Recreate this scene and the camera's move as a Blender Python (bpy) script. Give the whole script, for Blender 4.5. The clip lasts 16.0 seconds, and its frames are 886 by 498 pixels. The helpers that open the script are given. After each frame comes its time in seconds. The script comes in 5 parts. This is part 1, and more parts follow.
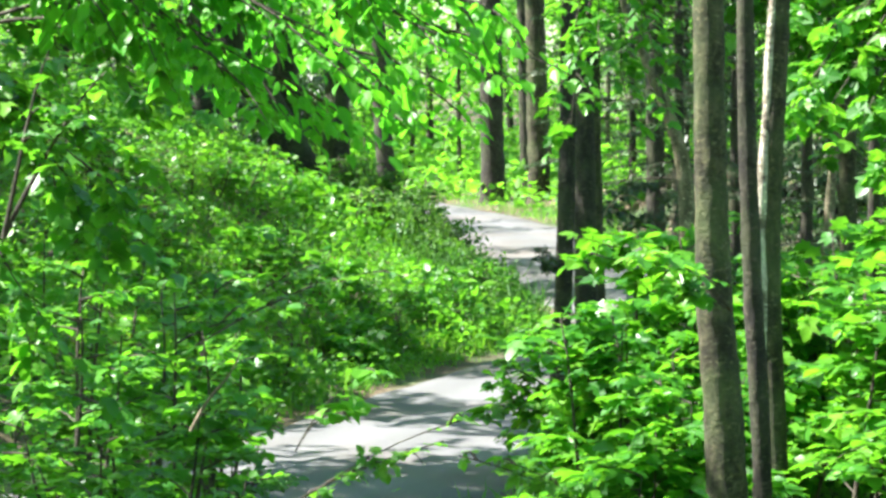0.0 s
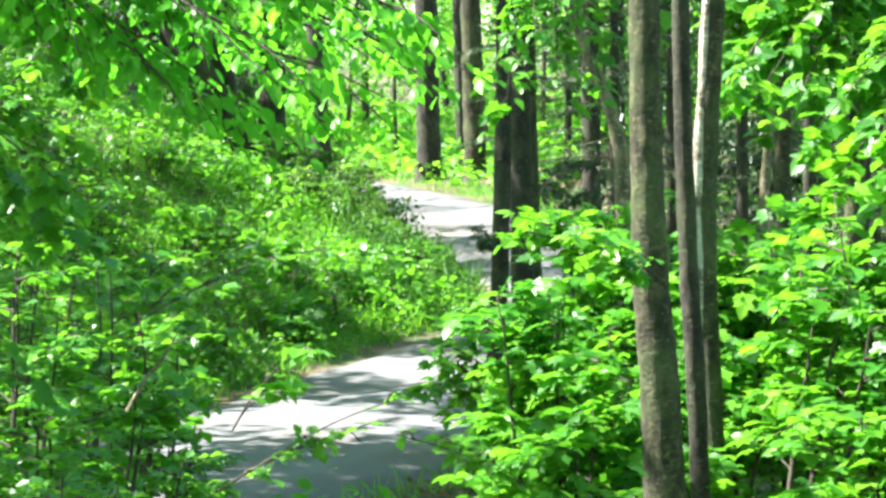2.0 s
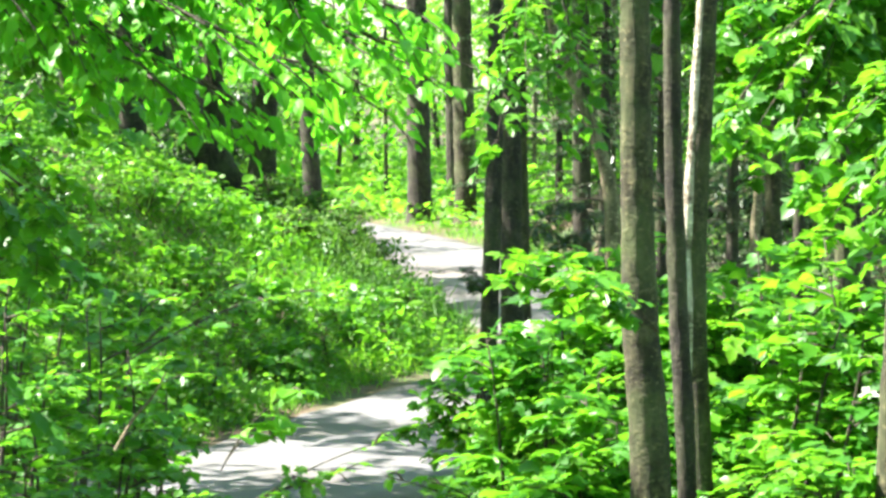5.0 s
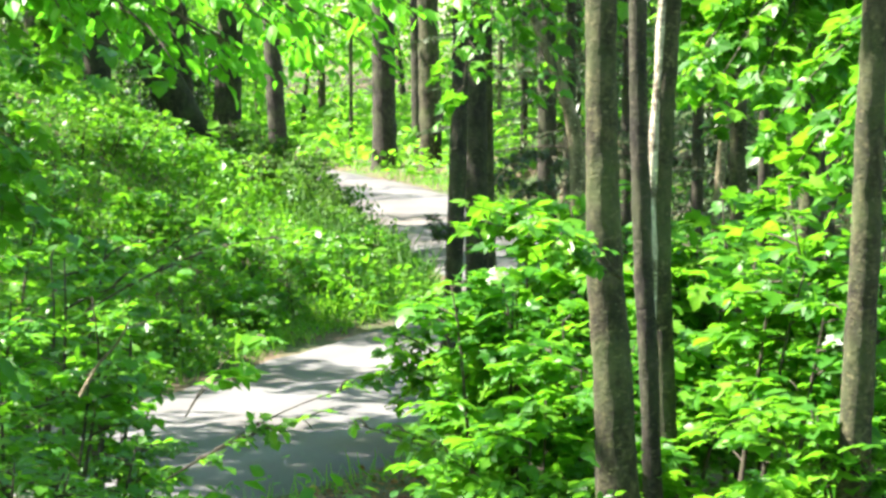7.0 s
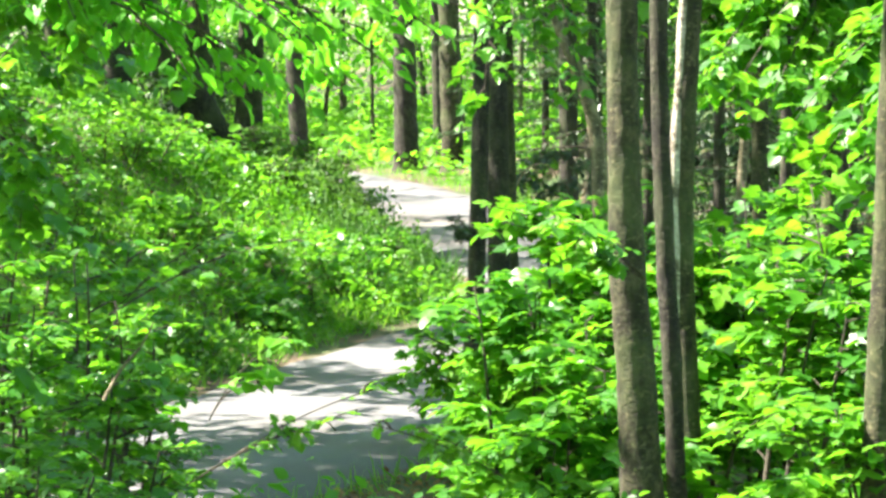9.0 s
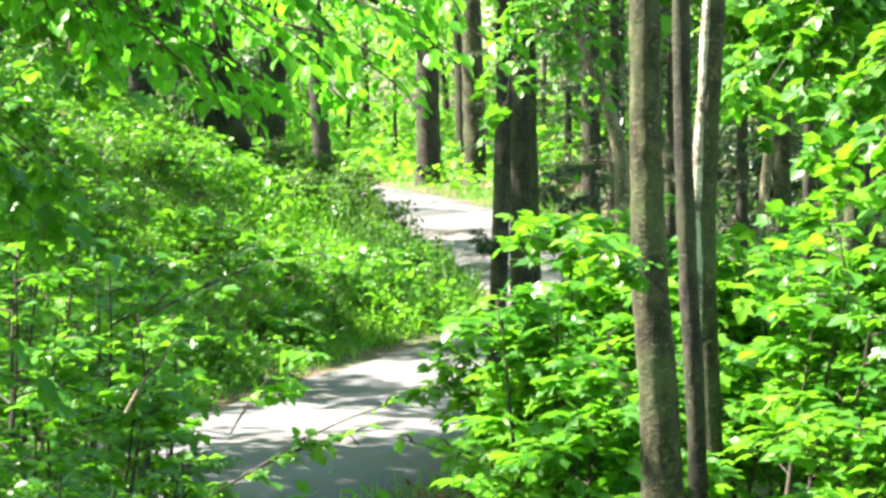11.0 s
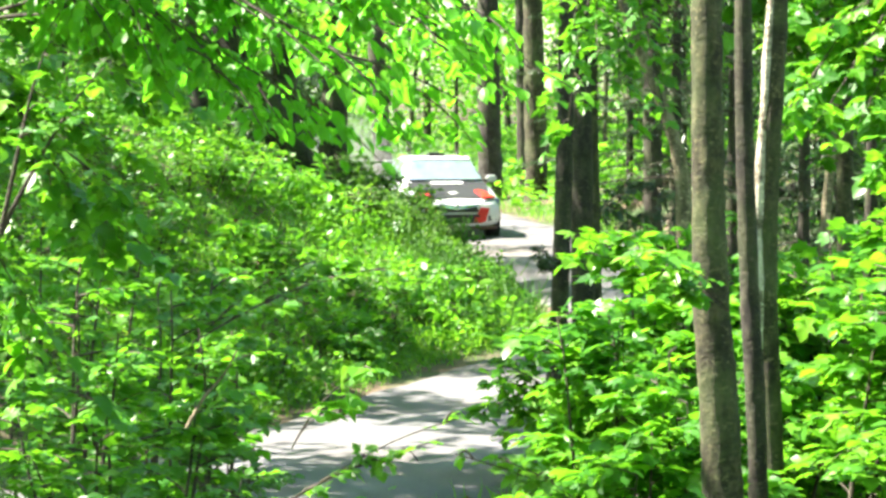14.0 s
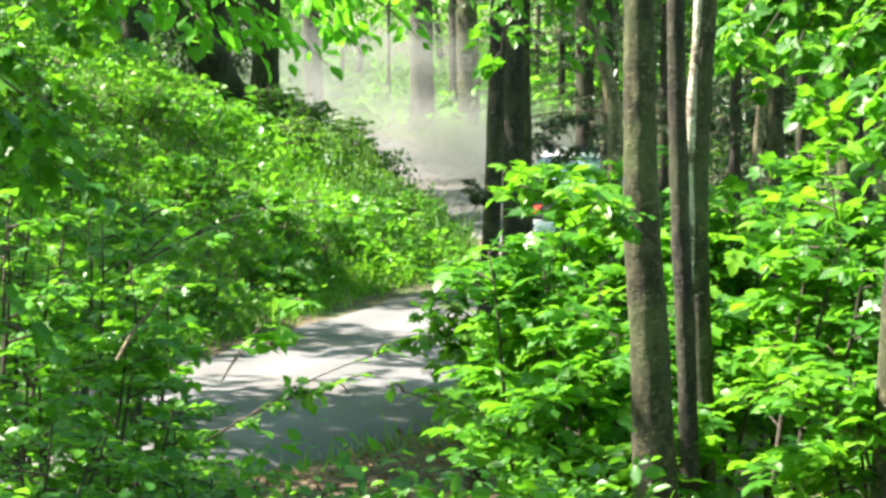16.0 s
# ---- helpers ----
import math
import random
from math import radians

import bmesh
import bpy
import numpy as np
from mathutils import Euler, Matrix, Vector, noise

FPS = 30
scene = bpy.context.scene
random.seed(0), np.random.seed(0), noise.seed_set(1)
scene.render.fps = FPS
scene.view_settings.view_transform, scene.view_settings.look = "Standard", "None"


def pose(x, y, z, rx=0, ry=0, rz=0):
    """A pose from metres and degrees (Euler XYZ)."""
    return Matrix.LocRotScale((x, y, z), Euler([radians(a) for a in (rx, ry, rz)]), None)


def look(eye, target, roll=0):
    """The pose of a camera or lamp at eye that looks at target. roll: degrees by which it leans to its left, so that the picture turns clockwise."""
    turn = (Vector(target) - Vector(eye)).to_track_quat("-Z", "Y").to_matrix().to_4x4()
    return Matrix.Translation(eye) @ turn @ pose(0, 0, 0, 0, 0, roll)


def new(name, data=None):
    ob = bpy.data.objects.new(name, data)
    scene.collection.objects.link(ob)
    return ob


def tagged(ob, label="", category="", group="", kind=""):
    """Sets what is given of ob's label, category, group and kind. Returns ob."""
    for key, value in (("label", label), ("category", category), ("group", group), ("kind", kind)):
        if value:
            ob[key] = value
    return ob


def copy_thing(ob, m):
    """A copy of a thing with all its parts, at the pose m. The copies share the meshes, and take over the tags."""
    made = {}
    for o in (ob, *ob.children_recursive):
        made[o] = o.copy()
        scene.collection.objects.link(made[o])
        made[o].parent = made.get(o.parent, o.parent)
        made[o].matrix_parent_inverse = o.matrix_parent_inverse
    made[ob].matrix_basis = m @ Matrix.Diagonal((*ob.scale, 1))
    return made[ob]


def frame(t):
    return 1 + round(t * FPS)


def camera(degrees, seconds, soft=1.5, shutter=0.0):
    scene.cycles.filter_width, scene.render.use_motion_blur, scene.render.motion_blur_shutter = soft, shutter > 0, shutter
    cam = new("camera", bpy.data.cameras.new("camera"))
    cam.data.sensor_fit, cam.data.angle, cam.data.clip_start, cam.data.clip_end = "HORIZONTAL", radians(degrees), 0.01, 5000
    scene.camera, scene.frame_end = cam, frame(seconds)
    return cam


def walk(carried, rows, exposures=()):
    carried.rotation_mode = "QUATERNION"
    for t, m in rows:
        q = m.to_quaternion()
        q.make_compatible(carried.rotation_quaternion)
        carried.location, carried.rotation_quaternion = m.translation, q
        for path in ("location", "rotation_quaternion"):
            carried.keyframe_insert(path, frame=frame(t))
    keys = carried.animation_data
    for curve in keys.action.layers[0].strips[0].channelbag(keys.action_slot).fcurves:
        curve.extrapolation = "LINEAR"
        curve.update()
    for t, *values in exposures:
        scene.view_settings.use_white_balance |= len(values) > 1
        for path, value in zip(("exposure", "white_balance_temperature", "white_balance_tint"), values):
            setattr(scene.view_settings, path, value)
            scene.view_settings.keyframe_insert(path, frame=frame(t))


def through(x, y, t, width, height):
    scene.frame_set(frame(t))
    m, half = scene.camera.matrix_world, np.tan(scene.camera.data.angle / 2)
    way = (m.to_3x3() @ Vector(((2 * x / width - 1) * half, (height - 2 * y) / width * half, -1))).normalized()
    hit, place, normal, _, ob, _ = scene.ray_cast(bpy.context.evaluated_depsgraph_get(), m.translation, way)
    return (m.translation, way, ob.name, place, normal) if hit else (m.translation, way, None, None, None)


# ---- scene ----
EYE = (0.0, 0.0, 3.5)
cam = camera(15.0, 16.0, soft=3.0)
# seconds, turn to the left, tilt up, lean
PATH = [
    (0.0, 1.789, -3.078, -0.356),
    (0.5, 1.162, -3.046, -0.375),
    (1.0, 0.908, -2.691, -0.094),
    (1.5, 0.728, -2.685, -0.187),
    (2.0, 0.706, -3.447, -0.527),
    (2.5, 0.780, -3.153, -0.329),
    (3.0, -0.075, -3.043, -0.102),
    (3.5, 0.583, -2.663, 0.090),
    (4.0, 1.349, -2.767, 0.304),
    (4.2, 0.901, -2.742, 0.277),
    (6.3, 0.418, -2.850, -0.174),
    (6.5, 0.817, -3.171, -0.085),
    (7.0, -0.067, -3.643, 0.101),
    (7.5, 0.041, -4.026, -0.170),
    (8.0, 0.504, -3.260, -0.362),
    (8.5, 0.330, -4.102, -0.455),
    (8.7, 0.307, -3.794, -0.409),
    (10.8, 0.516, -3.324, -0.043),
    (11.0, 0.695, -3.391, -0.241),
    (11.5, 1.111, -3.199, -0.010),
    (12.0, 0.886, -3.497, 0.015),
    (12.5, -0.000, -4.235, 0.000),
    (13.0, 0.419, -3.825, -0.359),
    (13.5, 1.721, -3.223, -0.078),
    (14.0, 1.736, -3.106, -0.075),
    (14.5, 0.814, -2.951, 0.180),
    (15.0, 0.237, -3.943, 0.220),
    (15.5, 0.597, -4.042, 0.258),
    (16.0, 0.565, -4.249, 0.236),
]
walk(cam, [(t, pose(*EYE, 90 + tilt, 0, turn) @ pose(0, 0, 0, 0, 0, lean)) for t, turn, tilt, lean in PATH],
     [(0.0, 2.39, 6150, 12), (0.5, 2.44, 6150, 12), (1.5, 2.59, 6150, 12), (3.0, 2.74, 6200, 12), (4.0, 2.74, 6300, 13), (6.5, 2.59, 6600, 15), (8.0, 2.64, 6600, 15), (12.5, 2.74, 6650, 15), (14.5, 2.74, 6650, 15),
      (15.0, 2.54, 6650, 15), (15.5, 2.40, 6650, 15), (16.0, 2.44, 6650, 15)])

# ---- light ----
SUN_EL, SUN_AZ = 52.0, -82.0   # azimuth from +Y towards +X
world = bpy.data.worlds.new("sky")
scene.world = world
world.use_nodes = True
wn = world.node_tree.nodes
sky = wn.new("ShaderNodeTexSky")
sky.sky_type = "NISHITA"
sky.sun_disc = False
sky.sun_elevation = radians(SUN_EL)
sky.sun_rotation = radians(SUN_AZ)
world.node_tree.links.new(sky.outputs[0], wn["Background"].inputs[0])
wn["Background"].inputs[1].default_value = 0.09
sun_data = bpy.data.lights.new("sun", "SUN")
sun_data.energy, sun_data.angle, sun_data.color = 5.0, radians(0.6), (1.0, 0.95, 0.84)
sun = new("sun", sun_data)
sd = Vector((math.sin(radians(SUN_AZ)) * math.cos(radians(SUN_EL)), math.cos(radians(SUN_AZ)) * math.cos(radians(SUN_EL)), math.sin(radians(SUN_EL))))
sun.matrix_world = look(sd * 60, (0, 0, 0))


# ---- materials ----
def material(name):
    m = bpy.data.materials.new(name)
    m.use_nodes = True
    nt = m.node_tree
    return m, nt, nt.nodes["Principled BSDF"], nt.nodes["Material Output"]


def node(nt, kind, **inputs):
    n = nt.nodes.new(kind)
    for k, v in inputs.items():
        n.inputs[k.replace("_", " ")].default_value = v
    return n


def ramp(nt, fac, stops):
    r = nt.nodes.new("ShaderNodeValToRGB")
    while len(r.color_ramp.elements) < len(stops):
        r.color_ramp.elements.new(0.5)
    for e, (p, c) in zip(r.color_ramp.elements, stops):
        e.position, e.color = p, (*c, 1)
    nt.links.new(fac, r.inputs[0])
    return r.outputs[0]


def noise_tex(nt, scale, detail=4.0, coords="Object", stretch=None, rough=0.55):
    tc = nt.nodes.new("ShaderNodeTexCoord")
    n = node(nt, "ShaderNodeTexNoise", Scale=scale, Detail=detail, Roughness=rough)
    if stretch:
        mp = node(nt, "ShaderNodeMapping", Scale=stretch)
        nt.links.new(tc.outputs[coords], mp.inputs[0])
        nt.links.new(mp.outputs[0], n.inputs["Vector"])
    else:
        nt.links.new(tc.outputs[coords], n.inputs["Vector"])
    return n.outputs["Fac"]


def world_noise(nt, scale, detail=4.0):
    geo = nt.nodes.new("ShaderNodeNewGeometry")
    n = node(nt, "ShaderNodeTexNoise", Scale=scale, Detail=detail)
    nt.links.new(geo.outputs["Position"], n.inputs["Vector"])
    return n.outputs["Fac"]


def mixed(nt, fac, a, b, blend="MIX"):
    n = nt.nodes.new("ShaderNodeMix")
    n.data_type, n.blend_type = "RGBA", blend
    for sock, v in ((n.inputs[0], fac), (n.inputs[6], a), (n.inputs[7], b)):
        if isinstance(v, (int, float)):
            sock.default_value = v
        elif isinstance(v, tuple):
            sock.default_value = (*v, 1)
        else:
            nt.links.new(v, sock)
    return n.outputs[2]


def bumped(nt, bsdf, height, strength=0.4, distance=0.01):
    b = node(nt, "ShaderNodeBump", Strength=strength, Distance=distance)
    nt.links.new(height, b.inputs["Height"])
    nt.links.new(b.outputs[0], bsdf.inputs["Normal"])


def leaf_material(name, dark, mid, light, through=0.45, glow=(0.20, 0.55, 0.02), rough=0.42):
    m, nt, bsdf, out = material(name)
    geo = nt.nodes.new("ShaderNodeNewGeometry")
    info = nt.nodes.new("ShaderNodeObjectInfo")
    add = nt.nodes.new("ShaderNodeMath")
    add.operation = "ADD"
    nt.links.new(geo.outputs["Random Per Island"], add.inputs[0])
    nt.links.new(info.outputs["Random"], add.inputs[1])
    rnd = nt.nodes.new("ShaderNodeMath")
    rnd.operation = "FRACT"
    nt.links.new(add.outputs[0], rnd.inputs[0])
    col = ramp(nt, rnd.outputs[0], [(0.0, dark), (0.55, mid), (0.93, light), (1.0, tuple(min(1, c * 1.25) for c in light))])
    # random tint patches; their warm highlights and dark hollows are put into the colour
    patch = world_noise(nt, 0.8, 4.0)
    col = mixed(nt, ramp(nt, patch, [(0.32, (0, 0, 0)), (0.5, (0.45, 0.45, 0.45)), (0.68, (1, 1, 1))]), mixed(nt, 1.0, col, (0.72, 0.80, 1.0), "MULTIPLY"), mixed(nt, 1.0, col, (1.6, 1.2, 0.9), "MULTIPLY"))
    nt.links.new(col, bsdf.inputs["Base Color"])
    bsdf.inputs["Roughness"].default_value = rough
    bsdf.inputs["Specular IOR Level"].default_value = 0.4
    tr = nt.nodes.new("ShaderNodeBsdfTranslucent")
    tint = mixed(nt, 0.55, mixed(nt, 1.0, col, (2.2, 2.2, 1.2), "MULTIPLY"), glow)
    nt.links.new(tint, tr.inputs[0])
    mx = nt.nodes.new("ShaderNodeMixShader")
    mx.inputs[0].default_value = through
    nt.links.new(bsdf.outputs[0], mx.inputs[1])
    nt.links.new(tr.outputs[0], mx.inputs[2])
    nt.links.new(mx.outputs[0], out.inputs[0])
    return m


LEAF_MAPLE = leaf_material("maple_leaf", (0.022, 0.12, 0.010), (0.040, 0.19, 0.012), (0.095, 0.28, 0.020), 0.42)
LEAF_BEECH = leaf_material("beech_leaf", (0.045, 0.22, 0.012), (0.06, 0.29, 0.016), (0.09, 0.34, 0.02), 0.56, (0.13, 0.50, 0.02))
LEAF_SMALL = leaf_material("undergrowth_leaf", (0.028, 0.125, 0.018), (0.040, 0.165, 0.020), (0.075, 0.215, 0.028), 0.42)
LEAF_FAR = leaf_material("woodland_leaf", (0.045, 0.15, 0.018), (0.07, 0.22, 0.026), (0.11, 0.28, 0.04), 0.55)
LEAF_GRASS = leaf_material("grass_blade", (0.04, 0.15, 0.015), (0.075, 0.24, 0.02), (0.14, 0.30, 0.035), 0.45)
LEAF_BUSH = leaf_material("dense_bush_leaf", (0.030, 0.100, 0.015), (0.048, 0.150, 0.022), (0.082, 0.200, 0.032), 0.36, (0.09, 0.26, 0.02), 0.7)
LEAF_HEMLOCK = leaf_material("hemlock_needles", (0.008, 0.032, 0.009), (0.014, 0.05, 0.012), (0.03, 0.085, 0.02), 0.15, (0.05, 0.11, 0.02))


def bark_material(name, dark, mid, light, moss=0.35):
    m, nt, bsdf, out = material(name)
    fine = noise_tex(nt, 34.0, 6.0, stretch=(1.0, 1.0, 1.5), rough=0.65)
    plates = noise_tex(nt, 13.0, 5.0, stretch=(1.3, 1.3, 0.6), rough=0.6)
    col = ramp(nt, mixed(nt, 0.6, fine, plates), [(0.40, dark), (0.5, mid), (0.60, light)])
    green = ramp(nt, noise_tex(nt, 1.7, 5.0), [(0.48, (0, 0, 0)), (0.66, (moss, moss, moss))])
    col = mixed(nt, green, col, (0.09, 0.12, 0.04))
    pale = ramp(nt, noise_tex(nt, 24.0, 5.0, stretch=(1.0, 1.0, 1.6)), [(0.60, (0, 0, 0)), (0.67, (0.75, 0.75, 0.75))])
    col = mixed(nt, pale, col, mixed(nt, 1.0, light, (2.0, 2.0, 2.0), "MULTIPLY"))
    nt.links.new(col, bsdf.inputs["Base Color"])
    bsdf.inputs["Roughness"].default_value = 0.9
    bumped(nt, bsdf, mixed(nt, 0.5, fine, plates), 1.0, 0.03)
    return m


BARK = bark_material("grey_brown_bark", (0.014, 0.013, 0.006), (0.035, 0.032, 0.014), (0.088, 0.080, 0.040), 0.7)
BARK_DARK = bark_material("dark_furrowed_bark", (0.012, 0.010, 0.007), (0.027, 0.023, 0.015), (0.058, 0.05, 0.033), 0.4)
BARK_PALE = bark_material("pale_smooth_bark", (0.09, 0.072, 0.045), (0.19, 0.155, 0.095), (0.34, 0.28, 0.18), 0.3)
PALE_STRIP = bark_material("pale_strip_bark", (0.10, 0.08, 0.055), (0.40, 0.35, 0.27), (0.60, 0.55, 0.45), 0.0)
TWIG = bark_material("twig_bark", (0.025, 0.020, 0.014), (0.05, 0.040, 0.028), (0.09, 0.074, 0.052), 0.2)


def ground_material():
    m, nt, bsdf, out = material("leaf_litter_soil")
    big = noise_tex(nt, 0.7, 6.0)
    fine = noise_tex(nt, 11.0, 8.0, rough=0.7)
    soil = ramp(nt, fine, [(0.3, (0.035, 0.026, 0.016)), (0.5, (0.10, 0.07, 0.04)), (0.7, (0.20, 0.145, 0.085))])
    green = ramp(nt, fine, [(0.3, (0.025, 0.05, 0.014)), (0.7, (0.07, 0.12, 0.03))])
    nt.links.new(mixed(nt, ramp(nt, big, [(0.42, (0, 0, 0)), (0.58, (1, 1, 1))]), soil, green), bsdf.inputs["Base Color"])
    bsdf.inputs["Roughness"].default_value = 0.95
    bumped(nt, bsdf, fine, 0.8, 0.04)
    return m


def road_material():
    m, nt, bsdf, out = material("packed_gravel")
    big = noise_tex(nt, 0.55, 5.0)
    grit = noise_tex(nt, 45.0, 6.0, rough=0.75)
    col = ramp(nt, grit, [(0.28, (0.062, 0.060, 0.061)), (0.5, (0.110, 0.109, 0.112)), (0.75, (0.163, 0.163, 0.168))])
    brown = ramp(nt, big, [(0.45, (0, 0, 0)), (0.72, (0.65, 0.65, 0.65))])
    col = mixed(nt, brown, col, (0.10, 0.08, 0.06))
    attr = nt.nodes.new("ShaderNodeAttribute")
    attr.attribute_name = "rut"
    col = mixed(nt, attr.outputs["Fac"], col, mixed(nt, 1.0, col, (1.3, 1.3, 1.32), "MULTIPLY"))
    nt.links.new(col, bsdf.inputs["Base Color"])
    bsdf.inputs["Roughness"].default_value = 0.9
    bumped(nt, bsdf, grit, 0.5, 0.015)
    return m


GROUND_MAT, ROAD_MAT = ground_material(), road_material()


def plain(name, color, rough=0.5, metal=0.0, coat=0.0, speck=0.06):
    m, nt, bsdf, out = material(name)
    n = noise_tex(nt, 6.0, 5.0)
    lo = tuple(c * (1 - speck * 2) for c in color)
    nt.links.new(ramp(nt, n, [(0.35, lo), (0.65, color)]), bsdf.inputs["Base Color"])
    bsdf.inputs["Roughness"].default_value = rough
    bsdf.inputs["Metallic"].default_value = metal
    bsdf.inputs["Coat Weight"].default_value = coat
    return m


# ---- terrain ----
LINE = np.array([(-160, 150), (-90, 130), (-40, 114), (-20, 99), (-9.2, 85), (-4.1, 74.5), (-0.9, 62.5), (1.0, 53), (2.0, 46),
                 (1.8, 41.5), (0.4, 36.5), (-1.2, 31), (-3.2, 26.5), (-7, 22), (-14, 17.5), (-40, 10), (-160, -10)], float)


def smooth_line(pts, per=14):
    out = []
    for i in range(len(pts) - 1):
        p0, p1, p2, p3 = pts[max(i - 1, 0)], pts[i], pts[i + 1], pts[min(i + 2, len(pts) - 1)]
        for k in range(per):
            s = k / per
            out.append(0.5 * (2 * p1 + (p2 - p0) * s + (2 * p0 - 5 * p1 + 4 * p2 - p3) * s * s + (3 * p1 - p0 - 3 * p2 + p3) * s ** 3))
    out.append(pts[-1])
    return np.array(out)


CENTRE = smooth_line(LINE)
HALF = 1.9


def step(a, b, v):
    s = np.clip((v - a) / (b - a), 0, 1)
    return s * s * (3 - 2 * s)


def road_z(y):
    return 0.011 * (np.clip(y, 10, 120) - 31)


def lumps(x, y, s):
    return (np.sin(x * 1.7 / s + 1.3) * np.cos(y * 1.3 / s + 0.4) + 0.6 * np.sin(x * 3.1 / s - y * 2.3 / s) + 0.4 * np.cos(x * 5.3 / s + y * 4.1 / s)) / 2


def terrain(x, y):
    """Height of the ground at arrays x, y, and the distance from the road's edge."""
    x, y = np.atleast_1d(np.asarray(x, float)), np.atleast_1d(np.asarray(y, float))
    d = np.full(x.shape, 1e9)
    for a, b in zip(CENTRE[:-1], CENTRE[1:]):
        ab = b - a
        s = np.clip(((x - a[0]) * ab[0] + (y - a[1]) * ab[1]) / (ab @ ab), 0, 1)
        d = np.minimum(d, np.hypot(x - a[0] - s * ab[0], y - a[1] - s * ab[1]))
    e = np.maximum(0, d - HALF)
    order = np.argsort(CENTRE[:, 1])
    cx = np.interp(y, CENTRE[order, 1], CENTRE[order, 0])
    left = step(-0.5, 0.5, cx - x)
    bank = 0.44 * np.clip(e - 0.35, 0, 2.9) + 0.52 * np.clip(e - 3.25, 0, 2.4) + 0.20 * np.clip(e - 5.65, 0, 10)
    bank *= step(24, 33, y) * (1 - step(95, 130, y))
    right = 0.05 * np.clip(e - 1, 0, 30) * step(16, 32, y) + 0.50 * np.clip(e - 0.8, 0, 3.4) * step(34, 46, y) * (1 - step(64, 80, y))
    near = 2.1 * (1 - step(6, 25, y))
    land = road_z(y) + left * bank + (1 - left) * right + near + 0.10 * lumps(x, y, 1.5) * step(0.2, 2, e) + 0.5 * lumps(x, y, 9) * step(4, 20, e) * step(20, 40, y)
    w = 1 - step(0.0, 1.6, e)
    return land * (1 - w) + (road_z(y) - 0.03) * w, e


def grid_mesh(name, xs, ys, mat):
    gx, gy = np.meshgrid(xs, ys)
    z, _ = terrain(gx.ravel(), gy.ravel())
    far = np.hypot(gx.ravel(), gy.ravel() - 50)
    z = np.where(far > 150, z * np.clip(1 - (far - 150) / 200, 0, 1), z)
    verts = np.stack([gx.ravel(), gy.ravel(), z], 1)
    nx = len(xs)
    faces = [(j * nx + i, j * nx + i + 1, (j + 1) * nx + i + 1, (j + 1) * nx + i) for j in range(len(ys) - 1) for i in range(nx - 1)]
    me = bpy.data.meshes.new(name)
    me.from_pydata(verts.tolist(), [], faces)
    me.polygons.foreach_set("use_smooth", [True] * len(faces))
    me.materials.append(mat)
    return new(name, me)


xs = np.concatenate([[-1500, -700, -300, -150, -90, -60, -45, -35], np.arange(-28, 20.01, 0.4), [25, 32, 42, 60, 90, 150, 300, 700, 1500]])
ys = np.concatenate([[-900, -300, -120, -60, -30, -15, -6, -2], np.arange(0, 100, 0.4), np.arange(100, 160, 4), [170, 190, 230, 300, 450, 800, 1600]])
tagged(grid_mesh("ground", xs, ys, GROUND_MAT), "brown leaf-littered forest floor with low green growth", "ground", kind="structure")


def build_road():
    cols = np.linspace(-1, 1, 15)
    verts, faces, rut = [], [], []
    n = len(CENTRE)
    for i, c in enumerate(CENTRE):
        t = CENTRE[min(i + 1, n - 1)] - CENTRE[max(i - 1, 0)]
        t /= np.hypot(*t)
        nx_, ny_ = -t[1], t[0]
        wob = 0.06 * math.sin(i * 0.31) + 0.05 * math.sin(i * 0.83 + 1) + 0.05 * math.sin(i * 2.1 + 0.5)
        for k in cols:
            o = k * (HALF + 0.15 + wob * abs(k))
            track = math.exp(-((abs(o) - 0.78) / 0.26) ** 2)
            x, y = c[0] + nx_ * o, c[1] + ny_ * o
            edge = -0.16 if abs(k) > 0.99 else -0.02 if abs(k) > 0.8 else 0.0
            verts.append((x, y, float(road_z(c[1])) + 0.03 - 0.035 * track + 0.03 * (1 - k * k) + edge + 0.008 * math.sin(7 * x + 3 * y)))
            rut.append(track)
    m = len(cols)
    for i in range(n - 1):
        for k in range(m - 1):
            faces.append((i * m + k, (i + 1) * m + k, (i + 1) * m + k + 1, i * m + k + 1))
    me = bpy.data.meshes.new("road")
    me.from_pydata(verts, [], faces)
    me.attributes.new("rut", "FLOAT", "POINT").data.foreach_set("value", rut)
    me.polygons.foreach_set("use_smooth", [True] * len(faces))
    me.materials.append(ROAD_MAT)
    tagged(new("road", me), "pale grey packed gravel road with worn wheel tracks", "road", kind="structure")


build_road()

